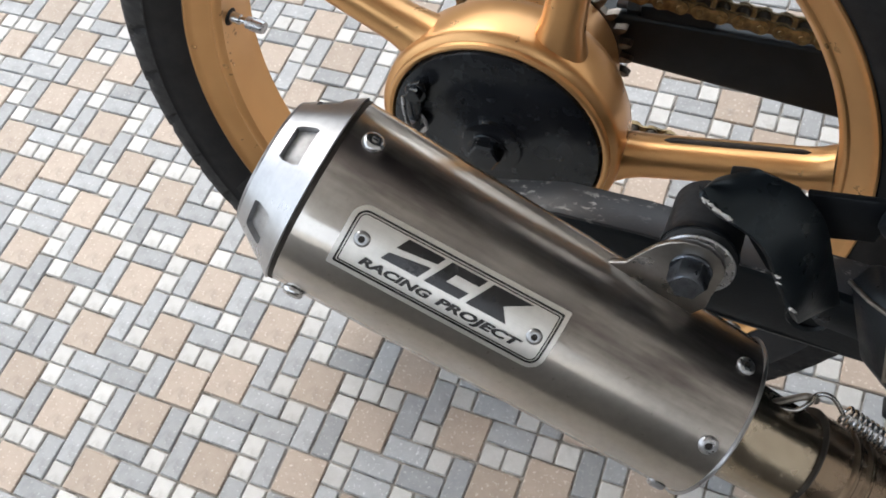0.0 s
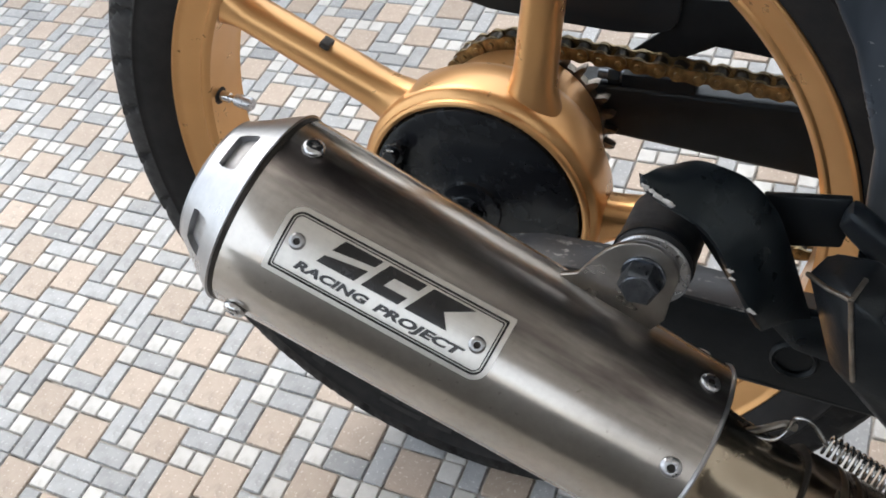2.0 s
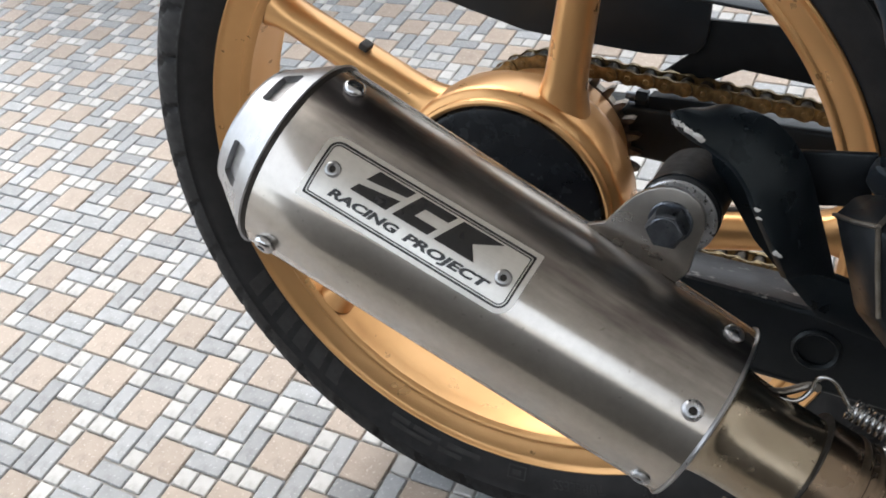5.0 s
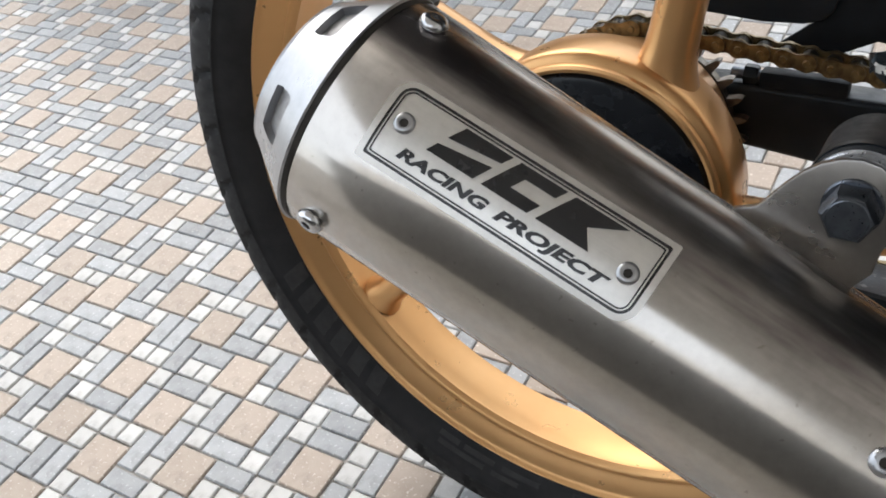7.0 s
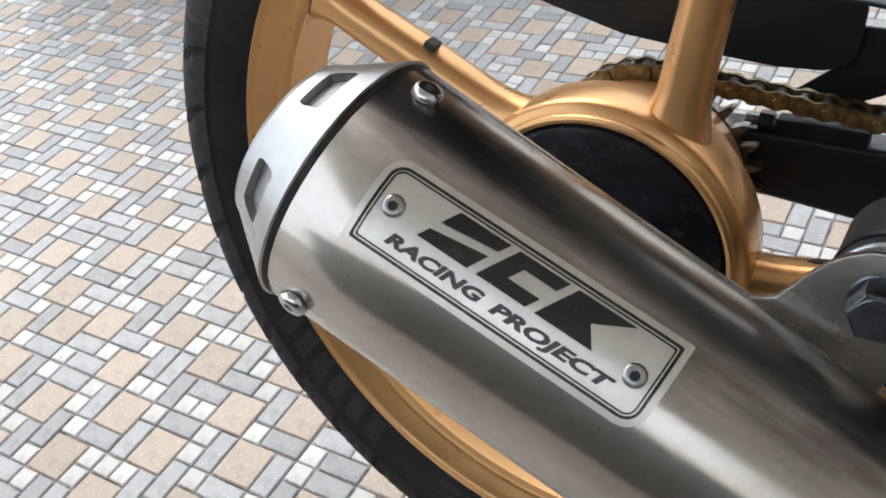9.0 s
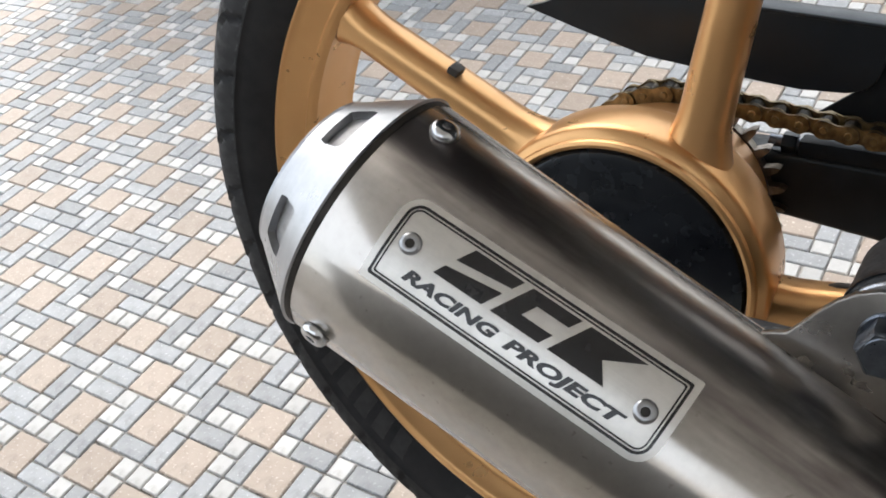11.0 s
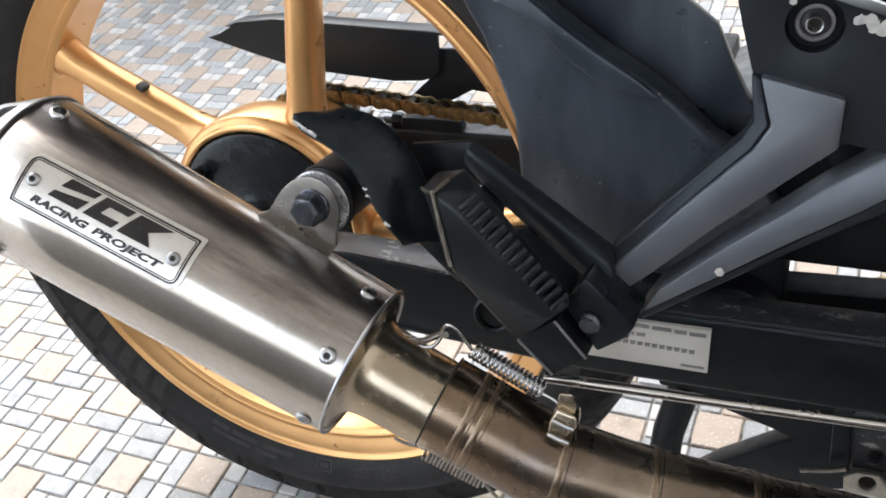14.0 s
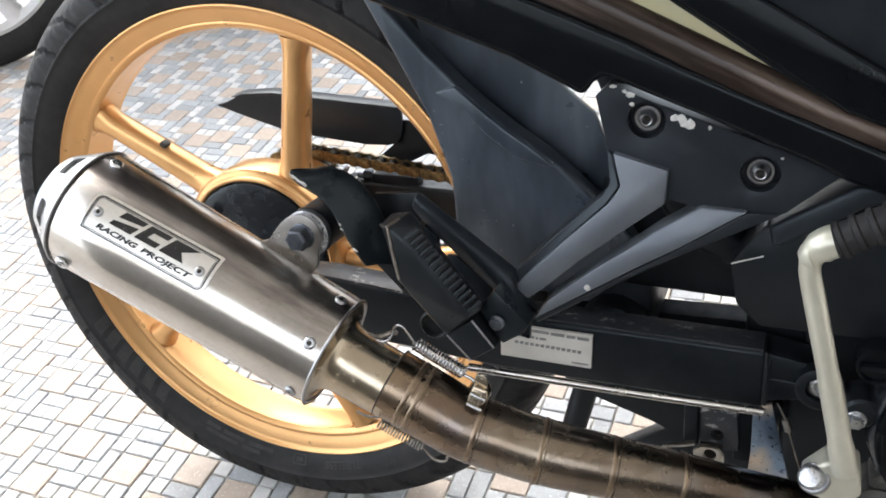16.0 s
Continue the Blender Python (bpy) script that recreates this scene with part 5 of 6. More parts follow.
rib_n = Vector((0.0047, 0.0041, 0.0039)).cross(rib_u).normalized()
rib_a = rib_u.cross(rib_n).normalized()
rib_turn = Matrix((rib_a, rib_u, rib_n)).transposed().to_4x4()
for i in range(14):
    c = Vector((0.2412, -0.1680, 0.1208)).lerp(Vector((0.2800, -0.1622, 0.0738)), i / 13)
    part("rubber_rib", block(c, (0.0105, 0.0026, 0.0048), 0.0008, rib_turn), "peg", peg)
part("web_plate", prism([(0.2425, 0.0849, -0.118), (0.2513, 0.0860, -0.118), (0.2777, 0.0660, -0.118), (0.2690, 0.0480, -0.118), (0.2560, 0.0600, -0.118)], 0.006, 0.001), "matt_black", peg)
part("web_plate", prism([(0.2270, 0.1060, -0.118), (0.2374, 0.0990, -0.118), (0.2376, 0.0842, -0.118), (0.2409, 0.0835, -0.118), (0.2380, 0.0780, -0.118), (0.2300, 0.0880, -0.118)], 0.006, 0.001), "matt_black", peg)
part("tongue", hull([(0.2590, -0.1590, 0.0480), (0.2770, -0.1590, 0.0615), (0.2920, -0.1580, 0.0426), (0.2749, -0.1570, 0.0300), (0.2590, -0.1400, 0.0480), (0.2770, -0.1400, 0.0615), (0.2920, -0.1400, 0.0426), (0.2749, -0.1400, 0.0300)], 0.0012), "worn_black", peg, "black hinge tongue with worn corners")
for p, q in (((0.2588, -0.1588, 0.0478), (0.2748, -0.1570, 0.0302)), ((0.2770, -0.1592, 0.0612), (0.2916, -0.1582, 0.0430))):
    part("tongue_edge", tube([p, q], 0.0007, 8), "bolt_steel", peg, "bright worn edge")
part("pivot_pin", bar((0.2917, -0.1500, 0.0584), (0.2917, -0.1545, 0.0586), 0.0052, 28, 0.0012), "dark_zinc", peg)


# ---- bodywork ----
fender = part("inner_fender", prism([(0.150, 0.262, -0.058), (0.162, 0.246, -0.060), (0.1857, 0.2078, -0.062), (0.2098, 0.1649, -0.062), (0.2262, 0.1195, -0.062), (0.2290, 0.0830, -0.062), (0.2480, 0.0580, -0.060), (0.2692, 0.0377, -0.058), (0.3300, 0.0300, -0.054), (0.3700, 0.0700, -0.054), (0.3450, 0.1100, -0.062),
                                     (0.3300, 0.1190, -0.064), (0.3090, 0.1385, -0.066), (0.2925, 0.1500, -0.066), (0.2720, 0.1625, -0.066), (0.2515, 0.1770, -0.066), (0.2330, 0.1918, -0.066), (0.2104, 0.2123, -0.066), (0.1821, 0.2422, -0.066), (0.170, 0.262, -0.064)], 0.020, 0.003, 3), "dusty_black", bike, "dusty matt black inner fender")
part("fender_back", prism([(0.18, 0.270, -0.036), (0.25, 0.250, -0.036), (0.29, 0.200, -0.036), (0.3046, 0.1845, -0.036), (0.3248, 0.1690, -0.036), (0.3335, 0.150, -0.036), (0.36, 0.10, -0.036), (0.30, 0.08, -0.036), (0.20, 0.20, -0.036)], 0.008, 0.002), "dusty_black", fender)
part("fender_rib", prism([(0.2178, 0.1848, -0.0680), (0.2260, 0.1880, -0.0680), (0.2330, 0.1905, -0.0680), (0.2515, 0.1757, -0.0680), (0.2720, 0.1612, -0.0680), (0.2925, 0.1487, -0.0680), (0.3060, 0.1385, -0.0680), (0.2980, 0.1385, -0.0680), (0.2761, 0.1432, -0.0680), (0.2553, 0.1579, -0.0680), (0.2388, 0.1746, -0.0680)], 0.006, 0.0018, 3), "dusty_black", fender)
part("fender_sheet", prism([(0.312, 0.125, -0.045), (0.322, 0.045, -0.045), (0.330, 0.045, -0.045), (0.322, 0.125, -0.045)], 0.155, 0.002), "deep_black", fender)
part("frame_tube", tube([(0.30, -0.050, 0.30), (0.352, -0.052, 0.185), (0.40, -0.045, 0.10), (0.50, -0.03, 0.05)], 0.015, 24), "frame_black", bike)
part("shock_absorber", block((0.40, 0.02, 0.0845), (0.15, 0.11, 0.095), 0.01), "frame_black", bike, "black rear shock housing")
part("linkage", block((0.330, 0.03, 0.015), (0.085, 0.10, 0.07), 0.008), "frame_black", bike)

tail = part("tail_cowl", prism([(0.10, 0.300, -0.088), (0.188, 0.2585, -0.100), (0.2873, 0.2260, -0.107), (0.3228, 0.2120, -0.110), (0.3400, 0.2160, -0.110), (0.3506, 0.2185, -0.110), (0.40, 0.2010, -0.110), (0.4850, 0.1680, -0.108), (0.56, 0.1400, -0.106), (0.66, 0.110, -0.10),
                                (0.66, 0.152, -0.10), (0.56, 0.1790, -0.108), (0.4763, 0.2085, -0.110), (0.3330, 0.2685, -0.110), (0.22, 0.320, -0.104), (0.12, 0.345, -0.09)], 0.030, 0.012, 4), "brown_gloss", bike, "gloss black tail cowl with brown reflections painted in")
part("cowl_lower_edge", prism([(0.1808, 0.2553, -0.104), (0.2873, 0.2227, -0.111), (0.3233, 0.2073, -0.113), (0.3339, 0.2021, -0.113), (0.3388, 0.2101, -0.113), (0.3455, 0.2156, -0.113), (0.3506, 0.2142, -0.113), (0.3744, 0.2056, -0.113), (0.4076, 0.1944, -0.113), (0.4401, 0.1819, -0.112), (0.4718, 0.1697, -0.111), (0.4877, 0.1625, -0.111), (0.66, 0.108, -0.103), (0.66, 0.132, -0.103), (0.5066, 0.1815, -0.1115), (0.4859, 0.1890, -0.1115), (0.4230, 0.2115, -0.1120), (0.3902, 0.2240, -0.1120), (0.3566, 0.2380, -0.1120), (0.3224, 0.2500, -0.1115), (0.20, 0.292, -0.1055)], 0.018, 0.004, 3), "gloss_black", tail, "gloss black lower edge")
part("cowl_stripe", prism([(0.24, 0.300, -0.098), (0.3316, 0.2600, -0.101), (0.4763, 0.2000, -0.102), (0.4800, 0.2060, -0.102), (0.3760, 0.2660, -0.100), (0.27, 0.322, -0.096)], 0.02, 0.001), "olive", tail, "flat olive-cream stripe")
part("side_cover", prism([(0.3740, 0.2620, -0.106), (0.4300, 0.2290, -0.107), (0.4790, 0.2005, -0.108), (0.5200, 0.1860, -0.108), (0.58, 0.166, -0.106), (0.72, 0.12, -0.10), (0.72, 0.40, -0.10), (0.20, 0.40, -0.10), (0.20, 0.355, -0.10)], 0.03, 0.006, 3), "deep_black", tail, "matt black side cover")
part("side_cover_edge", prism([(0.3760, 0.2640, -0.109), (0.4810, 0.2025, -0.111), (0.72, 0.125, -0.104), (0.72, 0.150, -0.104), (0.5100, 0.2200, -0.111), (0.4100, 0.2740, -0.109), (0.30, 0.33, -0.105), (0.27, 0.325, -0.105)], 0.010, 0.003, 3), "gloss_black", tail)
part("seat_base", block((0.25, 0.03, 0.40), (0.95, 0.22, 0.11), 0.03, None, 3), "matt_black", tail)
# Unseen block added under the seat to stop light leaking through.
part("battery_tray", block((0.575, 0.02, 0.255), (0.30, 0.17, 0.19), 0.01), "frame_black", tail)
part("rear_mudguard", block((-0.02, 0.03, 0.335), (0.42, 0.15, 0.03), 0.012, pose(0, 0, 0, 0, 8, 0)), "matt_black", tail)

box = part("air_box", prism([(0.4278, 0.0878, -0.076), (0.4464, 0.1176, -0.076), (0.4583, 0.1131, -0.078), (0.4995, 0.1450, -0.076), (0.64, 0.150, -0.070), (0.64, 0.040, -0.070), (0.5280, 0.0440, -0.074), (0.4512, 0.0431, -0.076), (0.4342, 0.0575, -0.076)], 0.12, 0.003), "frame_black", bike, "black plastic air box")
part("box_ledge", prism([(0.4485, 0.1205, -0.086), (0.4960, 0.1520, -0.086), (0.5300, 0.1540, -0.084), (0.5300, 0.1420, -0.084), (0.5040, 0.1400, -0.086), (0.4590, 0.1085, -0.088), (0.4520, 0.1070, -0.088)], 0.03, 0.0035, 3), "matt_black", box)
part("box_edge", tube([(0.4285, -0.0775, 0.0880), (0.4480, -0.0775, 0.0960)], 0.0005, 8), "chip", box)

warp_parts(((1.0070, -0.0143, 0.0259, -0.0059), (-0.0322, 1.0184, -0.0607, 0.0157), (-0.0046, 0.0218, 1.0018, 0.0043)), "inner_fender")
# Added dark blocks that close bright gaps behind the swing arm.
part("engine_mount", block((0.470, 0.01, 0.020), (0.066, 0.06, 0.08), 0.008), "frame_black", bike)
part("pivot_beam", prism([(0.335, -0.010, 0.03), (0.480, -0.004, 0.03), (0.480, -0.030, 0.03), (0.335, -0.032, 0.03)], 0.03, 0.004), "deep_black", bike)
warp_parts(((0.9918, -0.0238, 0.0264, -0.0011), (-0.0070, 1.0283, -0.0624, 0.0061), (-0.0091, 0.0146, 0.9981, 0.0065)), "frame_tube", "shock_absorber", "linkage", "tail_cowl", "air_box")

# ---- engine and kick starter ----
engine = part("engine_case", lathe([(0.075, -0.030), (0.075, -0.080), (0.070, -0.092), (0.060, -0.098), (0.030, -0.102), (0.0001, -0.102), (0.0001, -0.030)], 64, centre=(0.600, -0.010)), "black_cover", bike, "black engine case")
part("crankcase", block((0.570, 0.045, -0.035), (0.19, 0.14, 0.21), 0.012, None, 3), "frame_black", engine)
part("oil_cap", lathe([(0.0138, -0.080), (0.0138, -0.092), (0.0128, -0.095), (0.0110, -0.0955), (0.0100, -0.093), (0.0001, -0.093), (0.0001, -0.080)], 40, centre=(0.5240, 0.0376)), "gloss_black", engine, "black oil filler cap")
part("cap_grip", block((0.5240, -0.096, 0.0376), (0.021, 0.006, 0.004), 0.0015, pose(0, 0, 0, 0, -5, 0)), "gloss_black", engine)
for x, z in ((0.5416, 0.0633), (0.5180, -0.0080)):
    part("case_bolt", hex_bolt((x, -0.088, z), (0, -1, 0), 0.008, 0.005, 0.0068), "zinc", engine)
part("case_rim", lathe([(0.0700, -0.0920), (0.0690, -0.0975), (0.0660, -0.0990), (0.0630, -0.0980), (0.0620, -0.0940)], 64, centre=(0.600, -0.010)), "gloss_black", engine)
part("case_lug", bar((0.5205, -0.06, -0.004), (0.5205, -0.088, -0.004), 0.011, 24, 0.002), "frame_black", engine)

lever = part("kick_starter", tube(curve_points([(0.4850, -0.1301, 0.1345), (0.4810, -0.1302, 0.1325), (0.4752, -0.1304, 0.1260), (0.4742, -0.1302, 0.1165), (0.4772, -0.1300, 0.1040), (0.4957, -0.1300, 0.0411), (0.5080, -0.1295, -0.0030), (0.5130, -0.1270, -0.0215)], 6), [0.0098] * 10 + [0.0091, 0.0085, 0.0080, 0.0076, 0.0071, 0.0067, 0.0064, 0.0062] + [0.0062] * 6 + [0.0065] * 6 + [0.0071] * 6 + [0.0080] * 7, 24), "lever", bike, "champagne silver kick starter lever")
part("elbow", tube([(0.4738, -0.1303, 0.1245), (0.4706, -0.1303, 0.1228), (0.4680, -0.1303, 0.1216)], [0.0088, 0.0072, 0.0040], 24), "lever", lever)
part("shaft_lug", bar((0.5395, -0.060, -0.0690), (0.5395, -0.098, -0.0690), 0.0135, 32, 0.003), "case_grey", engine)
part("shaft_lug", bar((0.5425, -0.060, -0.0560), (0.5425, -0.093, -0.0560), 0.0090, 28, 0.003), "case_grey", engine)
part("shaft_nut", hex_bolt((0.5356, -0.098, -0.0745), (0, -1, 0), 0.0140, 0.0080, 0.0108), "zinc", engine, "zinc flange nut")
part("nut_end", lathe([(0.0062, -0.1060), (0.0056, -0.1085), (0.0040, -0.1085), (0.0036, -0.1070), (0.0001, -0.1070), (0.0001, -0.1050), (0.0062, -0.1050)], 28, centre=(0.5356, -0.0745)), "zinc", engine)
part("pedal_rubber", tube([(0.4850, -0.1300, 0.1338), (0.5700, -0.1260, 0.1860)], 0.0098, 28), "rubber", lever, "black ribbed rubber pedal grip")
for i in range(11):
    c = Vector((0.4885, -0.1300, 0.1360)).lerp(Vector((0.5680, -0.1261, 0.1848)), i / 10)
    dd = Vector((0.0860, 0.0040, 0.0525)).normalized()
    part("grip_rib", tube([c - dd * 0.0022, c - dd * 0.0014, c + dd * 0.0014, c + dd * 0.0022], [0.0096, 0.0112, 0.0112, 0.0096], 28), "rubber", lever)

warp_parts(((0.9972, -0.0264, 0.0266, -0.0038), (0.0006, 1.0230, -0.0614, 0.0044), (-0.0124, 0.0199, 1.0033, 0.0070)), "engine_case", "kick_starter")

part("lever_boss", hull([(x, y, z) for y in (-0.1190, -0.0960) for x, z in ((0.4850, -0.0400), (0.4990, -0.0235), (0.5190, -0.0230), (0.5228, -0.0446), (0.5095, -0.0550), (0.4890, -0.0500))], 0.0030, 3), "lever", lever)
part("boss_clamp", hull([(x, y, z) for y in (-0.1150, -0.1000) for x, z in ((0.4985, -0.0530), (0.5170, -0.0500), (0.5155, -0.0635), (0.5020, -0.0665))], 0.0022), "lever", lever)
part("clamp_window", prism([(0.5035, -0.0560, -0.1162), (0.5085, -0.0550, -0.1162), (0.5098, -0.0605, -0.1158), (0.5055, -0.0615, -0.1158)], 0.001, 0.0003), "cap", lever)
part("clamp_washer", bar((0.4945, -0.1160, -0.0392), (0.4930, -0.1200, -0.0360), 0.0100, 36, 0.0009), "bolt_steel", lever)
part("clamp_bolt", tube([(0.4932, -0.1195, -0.0364), (0.4912, -0.1245, -0.0324), (0.4907, -0.1256, -0.0314), (0.4905, -0.1261, -0.0310)], [0.0080, 0.0080, 0.0068, 0.0040], 32), "zinc", lever, "bright round bolt head")


# ---- under the engine ----
part("cable_clip", coil((0.4010, -0.10, -0.0700), (0.4020, -0.10, -0.0800), 0.003, 0.0007, 5), "wire", bike)
part("centre_stand_leg", tube([(0.3180, 0.01, -0.085), (0.3080, 0.012, -0.130), (0.3060, 0.012, -0.150)], 0.011, 20), "frame_black", bike, "black stand leg")
part("stand_brace", prism([(0.3280, -0.0930, 0.008), (0.3873, -0.1150, 0.008), (0.3420, -0.1500, 0.008), (0.300, -0.200, 0.02), (0.31, -0.205, 0.02), (0.37, -0.165, 0.01), (0.47, -0.130, 0.0), (0.47, -0.06, 0.0), (0.30, -0.05, 0.0), (0.30, -0.085, 0.0)], 0.02, 0.003), "frame_black", bike, "black stand brace")
part("side_stand", tube([(0.46, 0.12, -0.11), (0.44, 0.20, -0.22), (0.43, 0.235, -0.325)], 0.011, 16), "frame_black", bike, "black side stand leg")
part("lower_frame", tube([(0.30, 0.03, -0.055), (0.40, 0.02, -0.075), (0.52, 0.02, -0.085)], 0.016, 20), "frame_black", bike)
warp_parts(((0.9846, -0.0231, 0.0246, 0.0021), (-0.0116, 1.0146, -0.0460, 0.0044), (-0.0065, 0.0193, 0.9790, 0.0071)), "cable_clip", "centre_stand_leg", "stand_brace", "lower_frame")
stand = part("stand_bracket", pierced([(0.4123, -0.0440, -0.0466), (0.4388, -0.0400, -0.0466), (0.4426, -0.0762, -0.0466), (0.4242, -0.0790, -0.0466), (0.4139, -0.0770, -0.0466)], 0.010, [(0.4263, -0.0652, 0.0044)], 0.0010), "scuffed", bike, "glossy black frame lug with an empty bolt hole")
part("hole_floor", bar((0.4263, -0.0385, -0.0652), (0.4263, -0.0375, -0.0652), 0.0060, 20), "seal_and_shade", stand)
part("lug_flange", prism([(0.4020, -0.0400, -0.0520), (0.4110, -0.0390, -0.0520), (0.4135, -0.0740, -0.0510), (0.4030, -0.0722, -0.0520)], 0.020, 0.0012), "frame_black", stand)
part("lug_back", prism([(0.4380, -0.0350, -0.0380), (0.4520, -0.0330, -0.0380), (0.4540, -0.0900, -0.0380), (0.4380, -0.0900, -0.0380)], 0.03, 0.002), "deep_black", stand)
part("stand_tab", pierced([(0.4110, -0.0758, -0.0560), (0.4174, -0.0712, -0.0560), (0.4289, -0.0712, -0.0560), (0.4335, -0.0764, -0.0560), (0.4340, -0.0860, -0.0560), (0.4120, -0.0860, -0.0560)], 0.0028, [(0.4233, -0.0772, 0.0046)], 0.0006), "spring", stand, "scratched steel tab with a hole")
part("tab_back", prism([(0.4150, -0.0720, -0.0500), (0.4310, -0.0720, -0.0500), (0.4310, -0.0860, -0.0500), (0.4150, -0.0860, -0.0500)], 0.002, 0.0004), "seal_and_shade", stand)
part("tab_strip", tube([(0.3883, -0.0560, -0.0762), (0.4015, -0.0560, -0.0731), (0.4120, -0.0560, -0.0693)], 0.0026, 10, None, True, 0.5), "wire", stand)
part("heel_plate", prism([(0.4498, -0.0360, -0.050), (0.4560, -0.0320, -0.050), (0.4620, -0.0290, -0.050), (0.4700, -0.0580, -0.050), (0.4800, -0.0930, -0.050), (0.4505, -0.0930, -0.050), (0.4511, -0.0700, -0.050)], 0.003, 0.0008), "blued", bike, "bare steel plate with a blue heat tint")
part("return_spring", coil((0.4722, -0.052, -0.0385), (0.4755, -0.052, -0.0480), 0.0024, 0.0006, 7), "wire", bike)
part("spring_wire", tube([(0.4657, -0.052, -0.0260), (0.4703, -0.052, -0.0350), (0.4722, -0.052, -0.0385)], 0.0007, 8), "wire", bike)
part("spring_wire", tube([(0.4755, -0.052, -0.0480), (0.4871, -0.053, -0.0807), (0.4900, -0.053, -0.0890)], 0.0007, 8), "wire", bike)


# ---- another motorcycle parked behind ----
def cast_wheel(parent, x, radius):
    w = part("wheel", lathe([(0.205, -0.020), (0.213, -0.026), (0.240, -0.038), (0.265, -0.034), (0.280, -0.020), (0.285, 0.0), (0.280, 0.020), (0.265, 0.034), (0.240, 0.038), (0.213, 0.026), (0.205, 0.020)], 72), "rubber", parent, "black tyre on a silver cast wheel")
    w.location = (x, 0, radius)
    part("rim", lathe([(0.214, -0.026), (0.205, -0.028), (0.190, -0.020), (0.186, 0.0), (0.190, 0.020), (0.205, 0.028), (0.214, 0.026), (0.205, 0.0)], 72), "silver_wheel", w)
    part("wheel_hub", lathe([(0.045, -0.040), (0.040, -0.048), (0.0001, -0.048), (0.0001, 0.048), (0.040, 0.048), (0.045, 0.040)], 40), "silver_wheel", w)
    for k in range(5):
        a = 2 * math.pi * k / 5 - math.pi / 2 - 0.1
        for off in (-0.24, 0.24):
            tip = Vector((0.198 * math.cos(a + off), 0, 0.198 * math.sin(a + off)))
            part("wheel_spoke", tube([(0.035 * math.cos(a), 0, 0.035 * math.sin(a)), tuple(tip * 0.6), tuple(tip)], [0.024, 0.019, 0.025], 16), "silver_wheel", w)
    return w


other = thing("parked_motorcycle", pose(-1.290, 0.900, 0, 0, 0, 232), "dark motorcycle with silver cast wheels parked behind", "motorcycle")
cast_wheel(other, 0.0, 0.285)
cast_wheel(other, -1.28, 0.285)
# Unseen body and engine, made broad and low to shade the paving.
part("body", block((-0.58, 0.0, 0.46), (0.92, 0.42, 0.50), 0.08, None, 4), "gloss_black", other)
part("engine", block((-0.60, 0.0, 0.26), (0.62, 0.36, 0.38), 0.05, None, 3), "frame_black", other)
part("seat", block((-0.85, 0.0, 0.76), (0.65, 0.24, 0.10), 0.04, None, 3), "matt_black", other)
part("swing_arm", tube([(0.0, -0.07, 0.285), (-0.45, -0.07, 0.36)], 0.024, 16), "frame_black", other)
part("rear_fender", block((-0.08, 0.0, 0.72), (0.50, 0.16, 0.05), 0.02, pose(0, 0, 0, 0, -18, 0)), "matt_black", other)
part("fork", tube([(-1.28, -0.08, 0.285), (-1.05, -0.08, 0.95)], 0.022, 16), "zinc", other)

# ---- unseen porch roof on the camera's side, and added walls that shape the light ----
tagged(new("ceiling", finish(block((0.7, -0.5, 2.75), (4.4, 4.4, 0.12), 0.0), "plaster", "ceiling")), "plain plastered porch roof", "ceiling", kind="structure")
# Neither wall is seen: one narrows the sky band, one blocks light from ahead.
tagged(new("wall_south", finish(block((3.0, -6.2, 1.5), (16.0, 0.2, 3.0), 0.0), "plaster", "wall")), "plain plastered wall, unseen, added to narrow the sky band", "wall", kind="structure")
tagged(new("wall_east", finish(block((2.0, 0, 1.35), (0.2, 12.2, 2.7), 0.0), "plaster", "wall")), "plain plastered wall, unseen, added to block light from ahead", "wall", kind="structure")
# Added dark panel that darkens reflections as the person behind the camera would.
tagged(new("wall_low", finish(block((0.6, -1.15, 0.36), (3.2, 0.12, 0.72), 0.01), "stand_in_dark", "wall")), "unseen dark panel in place of the person behind the camera", "wall", kind="structure")

# ---- mosaic tiles: sheets of fifteen by fifteen units, all alike ----
# t: tan square, h and v: grey piece lying along or across, w: small white square; each at its first corner
SHEET = (
    ".h.ww.v..www.v.",
    "h.wvt..wh.vt..w",
    "t.v...wvt....wv",
    "...wh.w...wh.w.",
    "wh.wh.t.wwvwwt.",
    "vt.h.w..vv.h...",
    "...t.h.w..t.h.w",
    ".ww..vwt.w..vwt",
    ".h.ww.v..www.v.",
    "h.wvt..wh.vt..w",
    "t.v...wvt....wv",
    "...wh.w...wh.w.",
    "vt.wh.h.vvwh.h.",
    "...t.h.w..t.h.w",
    ".ww..vwt.w..vwt",
)
PIECES = {"t": (2, 2, "tan"), "h": (2, 1, "grey"), "v": (1, 2, "grey"), "w": (1, 1, "white")}
rng = random.Random(7)
NX0, NX1, NY0, NY1 = -104, 62, -24, 112
pieces = []
for j in range(NY0, NY1):
    for i in range(NX0, NX1):
        if SHEET[j % 15][i % 15] in PIECES:
            pieces.append((i, j, *PIECES[SHEET[j % 15][i % 15]]))


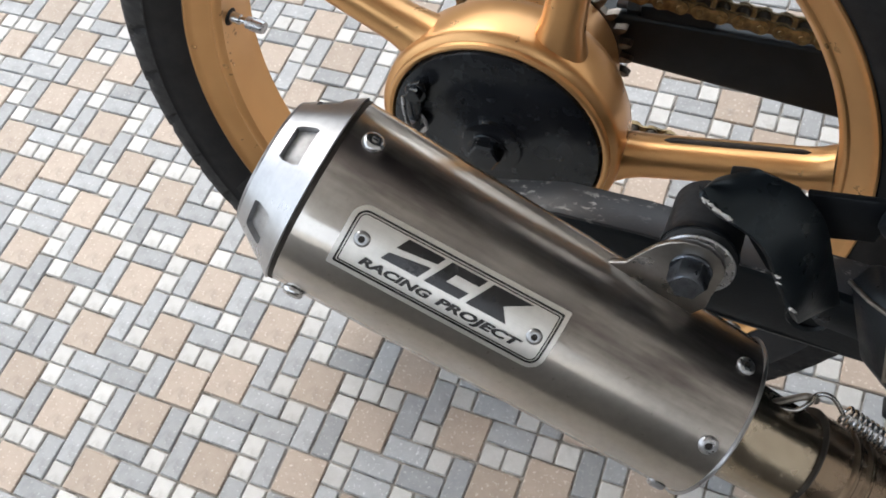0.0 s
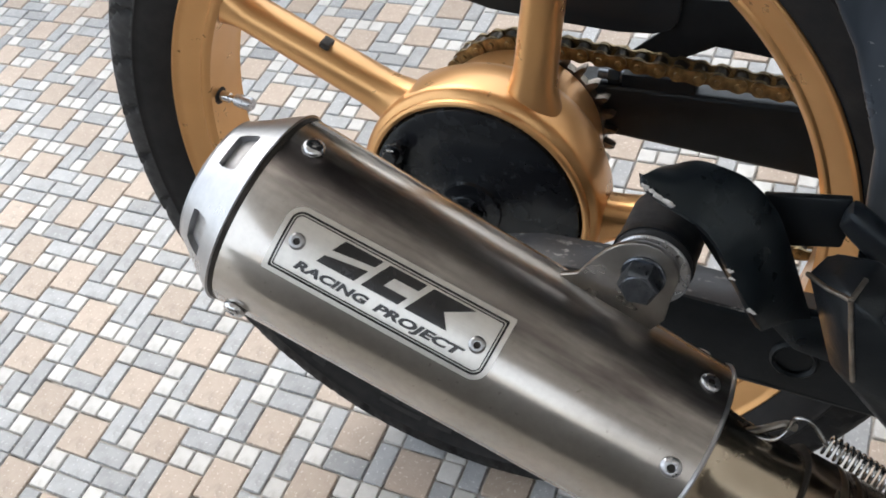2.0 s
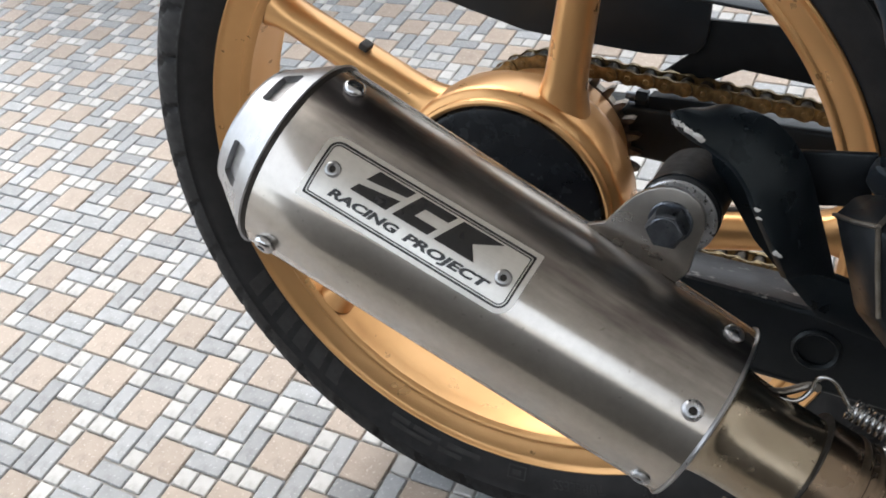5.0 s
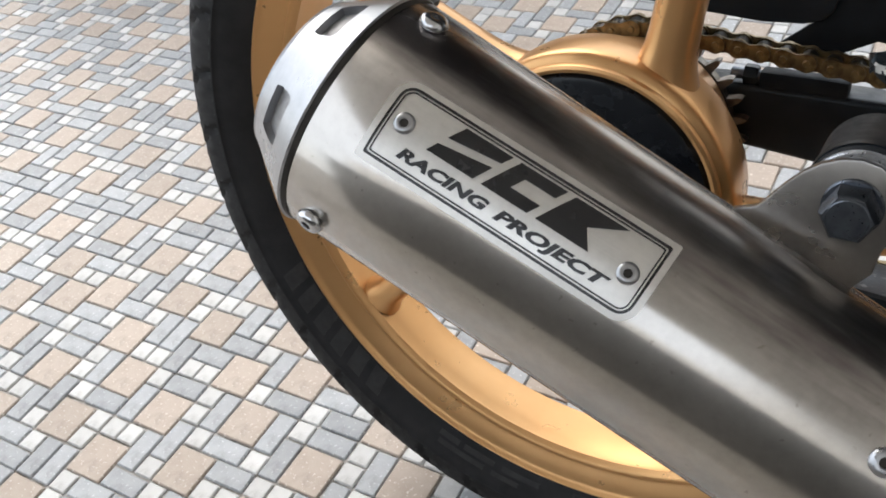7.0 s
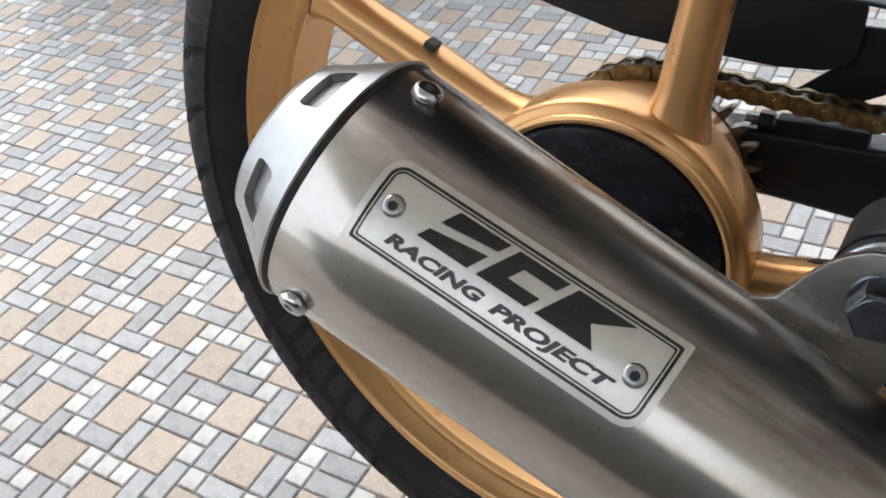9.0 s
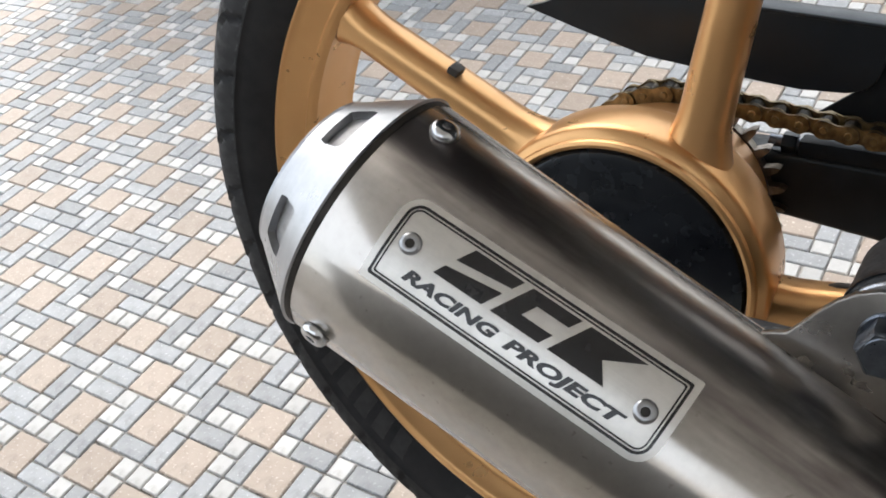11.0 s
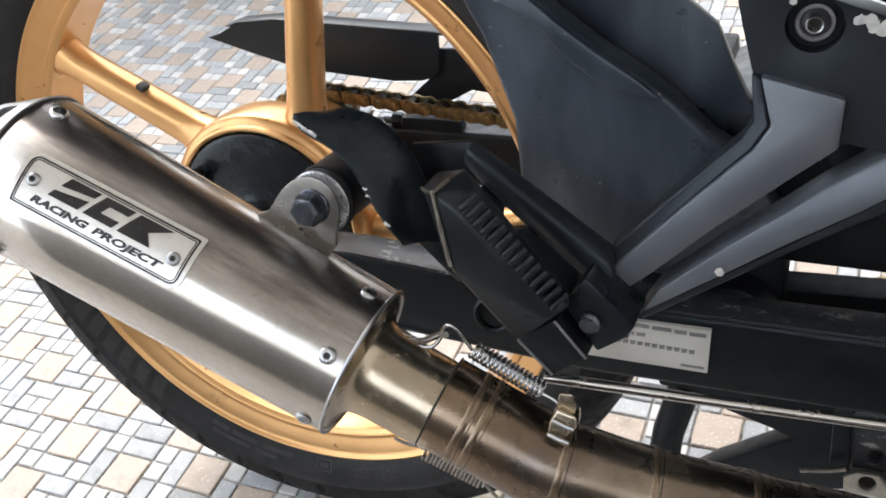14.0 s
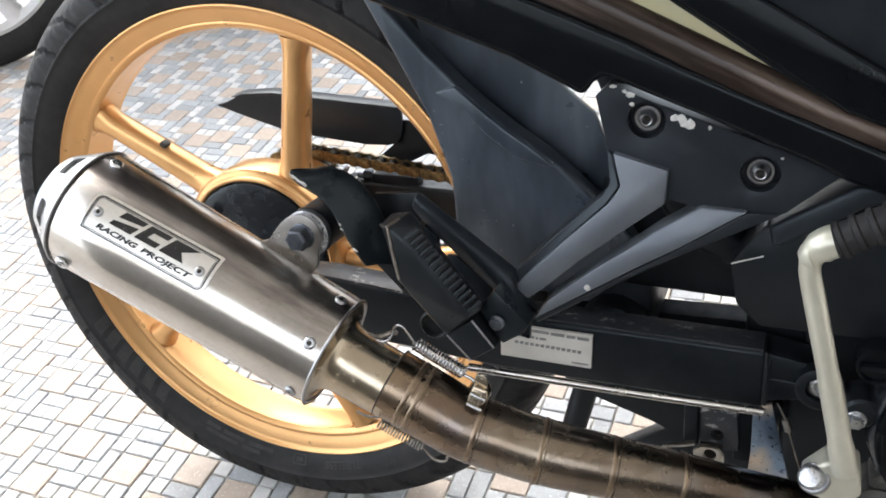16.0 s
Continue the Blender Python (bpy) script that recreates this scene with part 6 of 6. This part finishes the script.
def tile_verts(w, h, joint=0.0017, bevel=0.0011, top=0.0):
    """The corners of one piece about its own middle: a top face with clipped corners and sloped, worn edges."""
    hx, hy = w * UNIT / 2 - joint / 2, h * UNIT / 2 - joint / 2
    vs = []
    for s, z, c in ((0.0, -0.0030, 0.0012), (0.0, -0.0012, 0.0012), (bevel, top, 0.0016)):
        x, y = hx - s, hy - s
        vs += [(-x + c, -y, z), (x - c, -y, z), (x, -y + c, z), (x, y - c, z), (x - c, y, z), (-x + c, y, z), (-x, y - c, z), (-x, -y + c, z)]
    fs = [tuple(range(16, 24))]
    for a in (0, 8):
        for k in range(8):
            q = (k + 1) % 8
            fs.append((a + k, a + q, a + 8 + q, a + 8 + k))
    return vs, fs


near, far_off = [], {"tan": [], "grey": [], "white": []}
pieces.sort(key=lambda p: math.hypot(GX + (p[0] + p[2] / 2) * UNIT + 0.42, GY + (p[1] + p[3] / 2) * UNIT + 0.10))
shared = {}
for count, (i, j, w, h, kind) in enumerate(pieces):
    x, y = GX + (i + w / 2) * UNIT, GY + (j + h / 2) * UNIT
    lift = rng.uniform(-0.0003, 0.0003)
    jig = (rng.uniform(-0.0005, 0.0005), rng.uniform(-0.0005, 0.0005), rng.uniform(-0.018, 0.018))
    if count < 300:
        key = (w, h, kind)
        if key not in shared:
            me = bpy.data.meshes.new("tile")
            vs, fs = tile_verts(w, h)
            me.from_pydata(vs, [], fs)
            me.materials.append(M["tile_" + kind])
            shared[key] = me
        ob = new("tile", shared[key])
        ob.parent = ground
        ob.location, ob.rotation_euler = (x + jig[0], y + jig[1], lift), (rng.uniform(-0.004, 0.004), rng.uniform(-0.004, 0.004), jig[2])
    else:
        far_off[kind].append((x, y, w, h, lift, jig))
for kind, rest in far_off.items():
    vs, fs = [], []
    for x, y, w, h, lift, jig in rest:
        tv, tf = tile_verts(w, h)
        c, s = math.cos(jig[2]), math.sin(jig[2])
        base_i = len(vs)
        vs += [(x + jig[0] + a * c - b * s, y + jig[1] + a * s + b * c, z + lift) for a, b, z in tv]
        fs += [tuple(base_i + q for q in f) for f in tf]
    me = bpy.data.meshes.new("tiles")
    me.from_pydata(vs, [], fs)
    me.materials.append(M["tile_" + kind])
    ob = new("paving_" + kind, me)
    ob.parent = ground
    tagged(ob, kind="stuff")
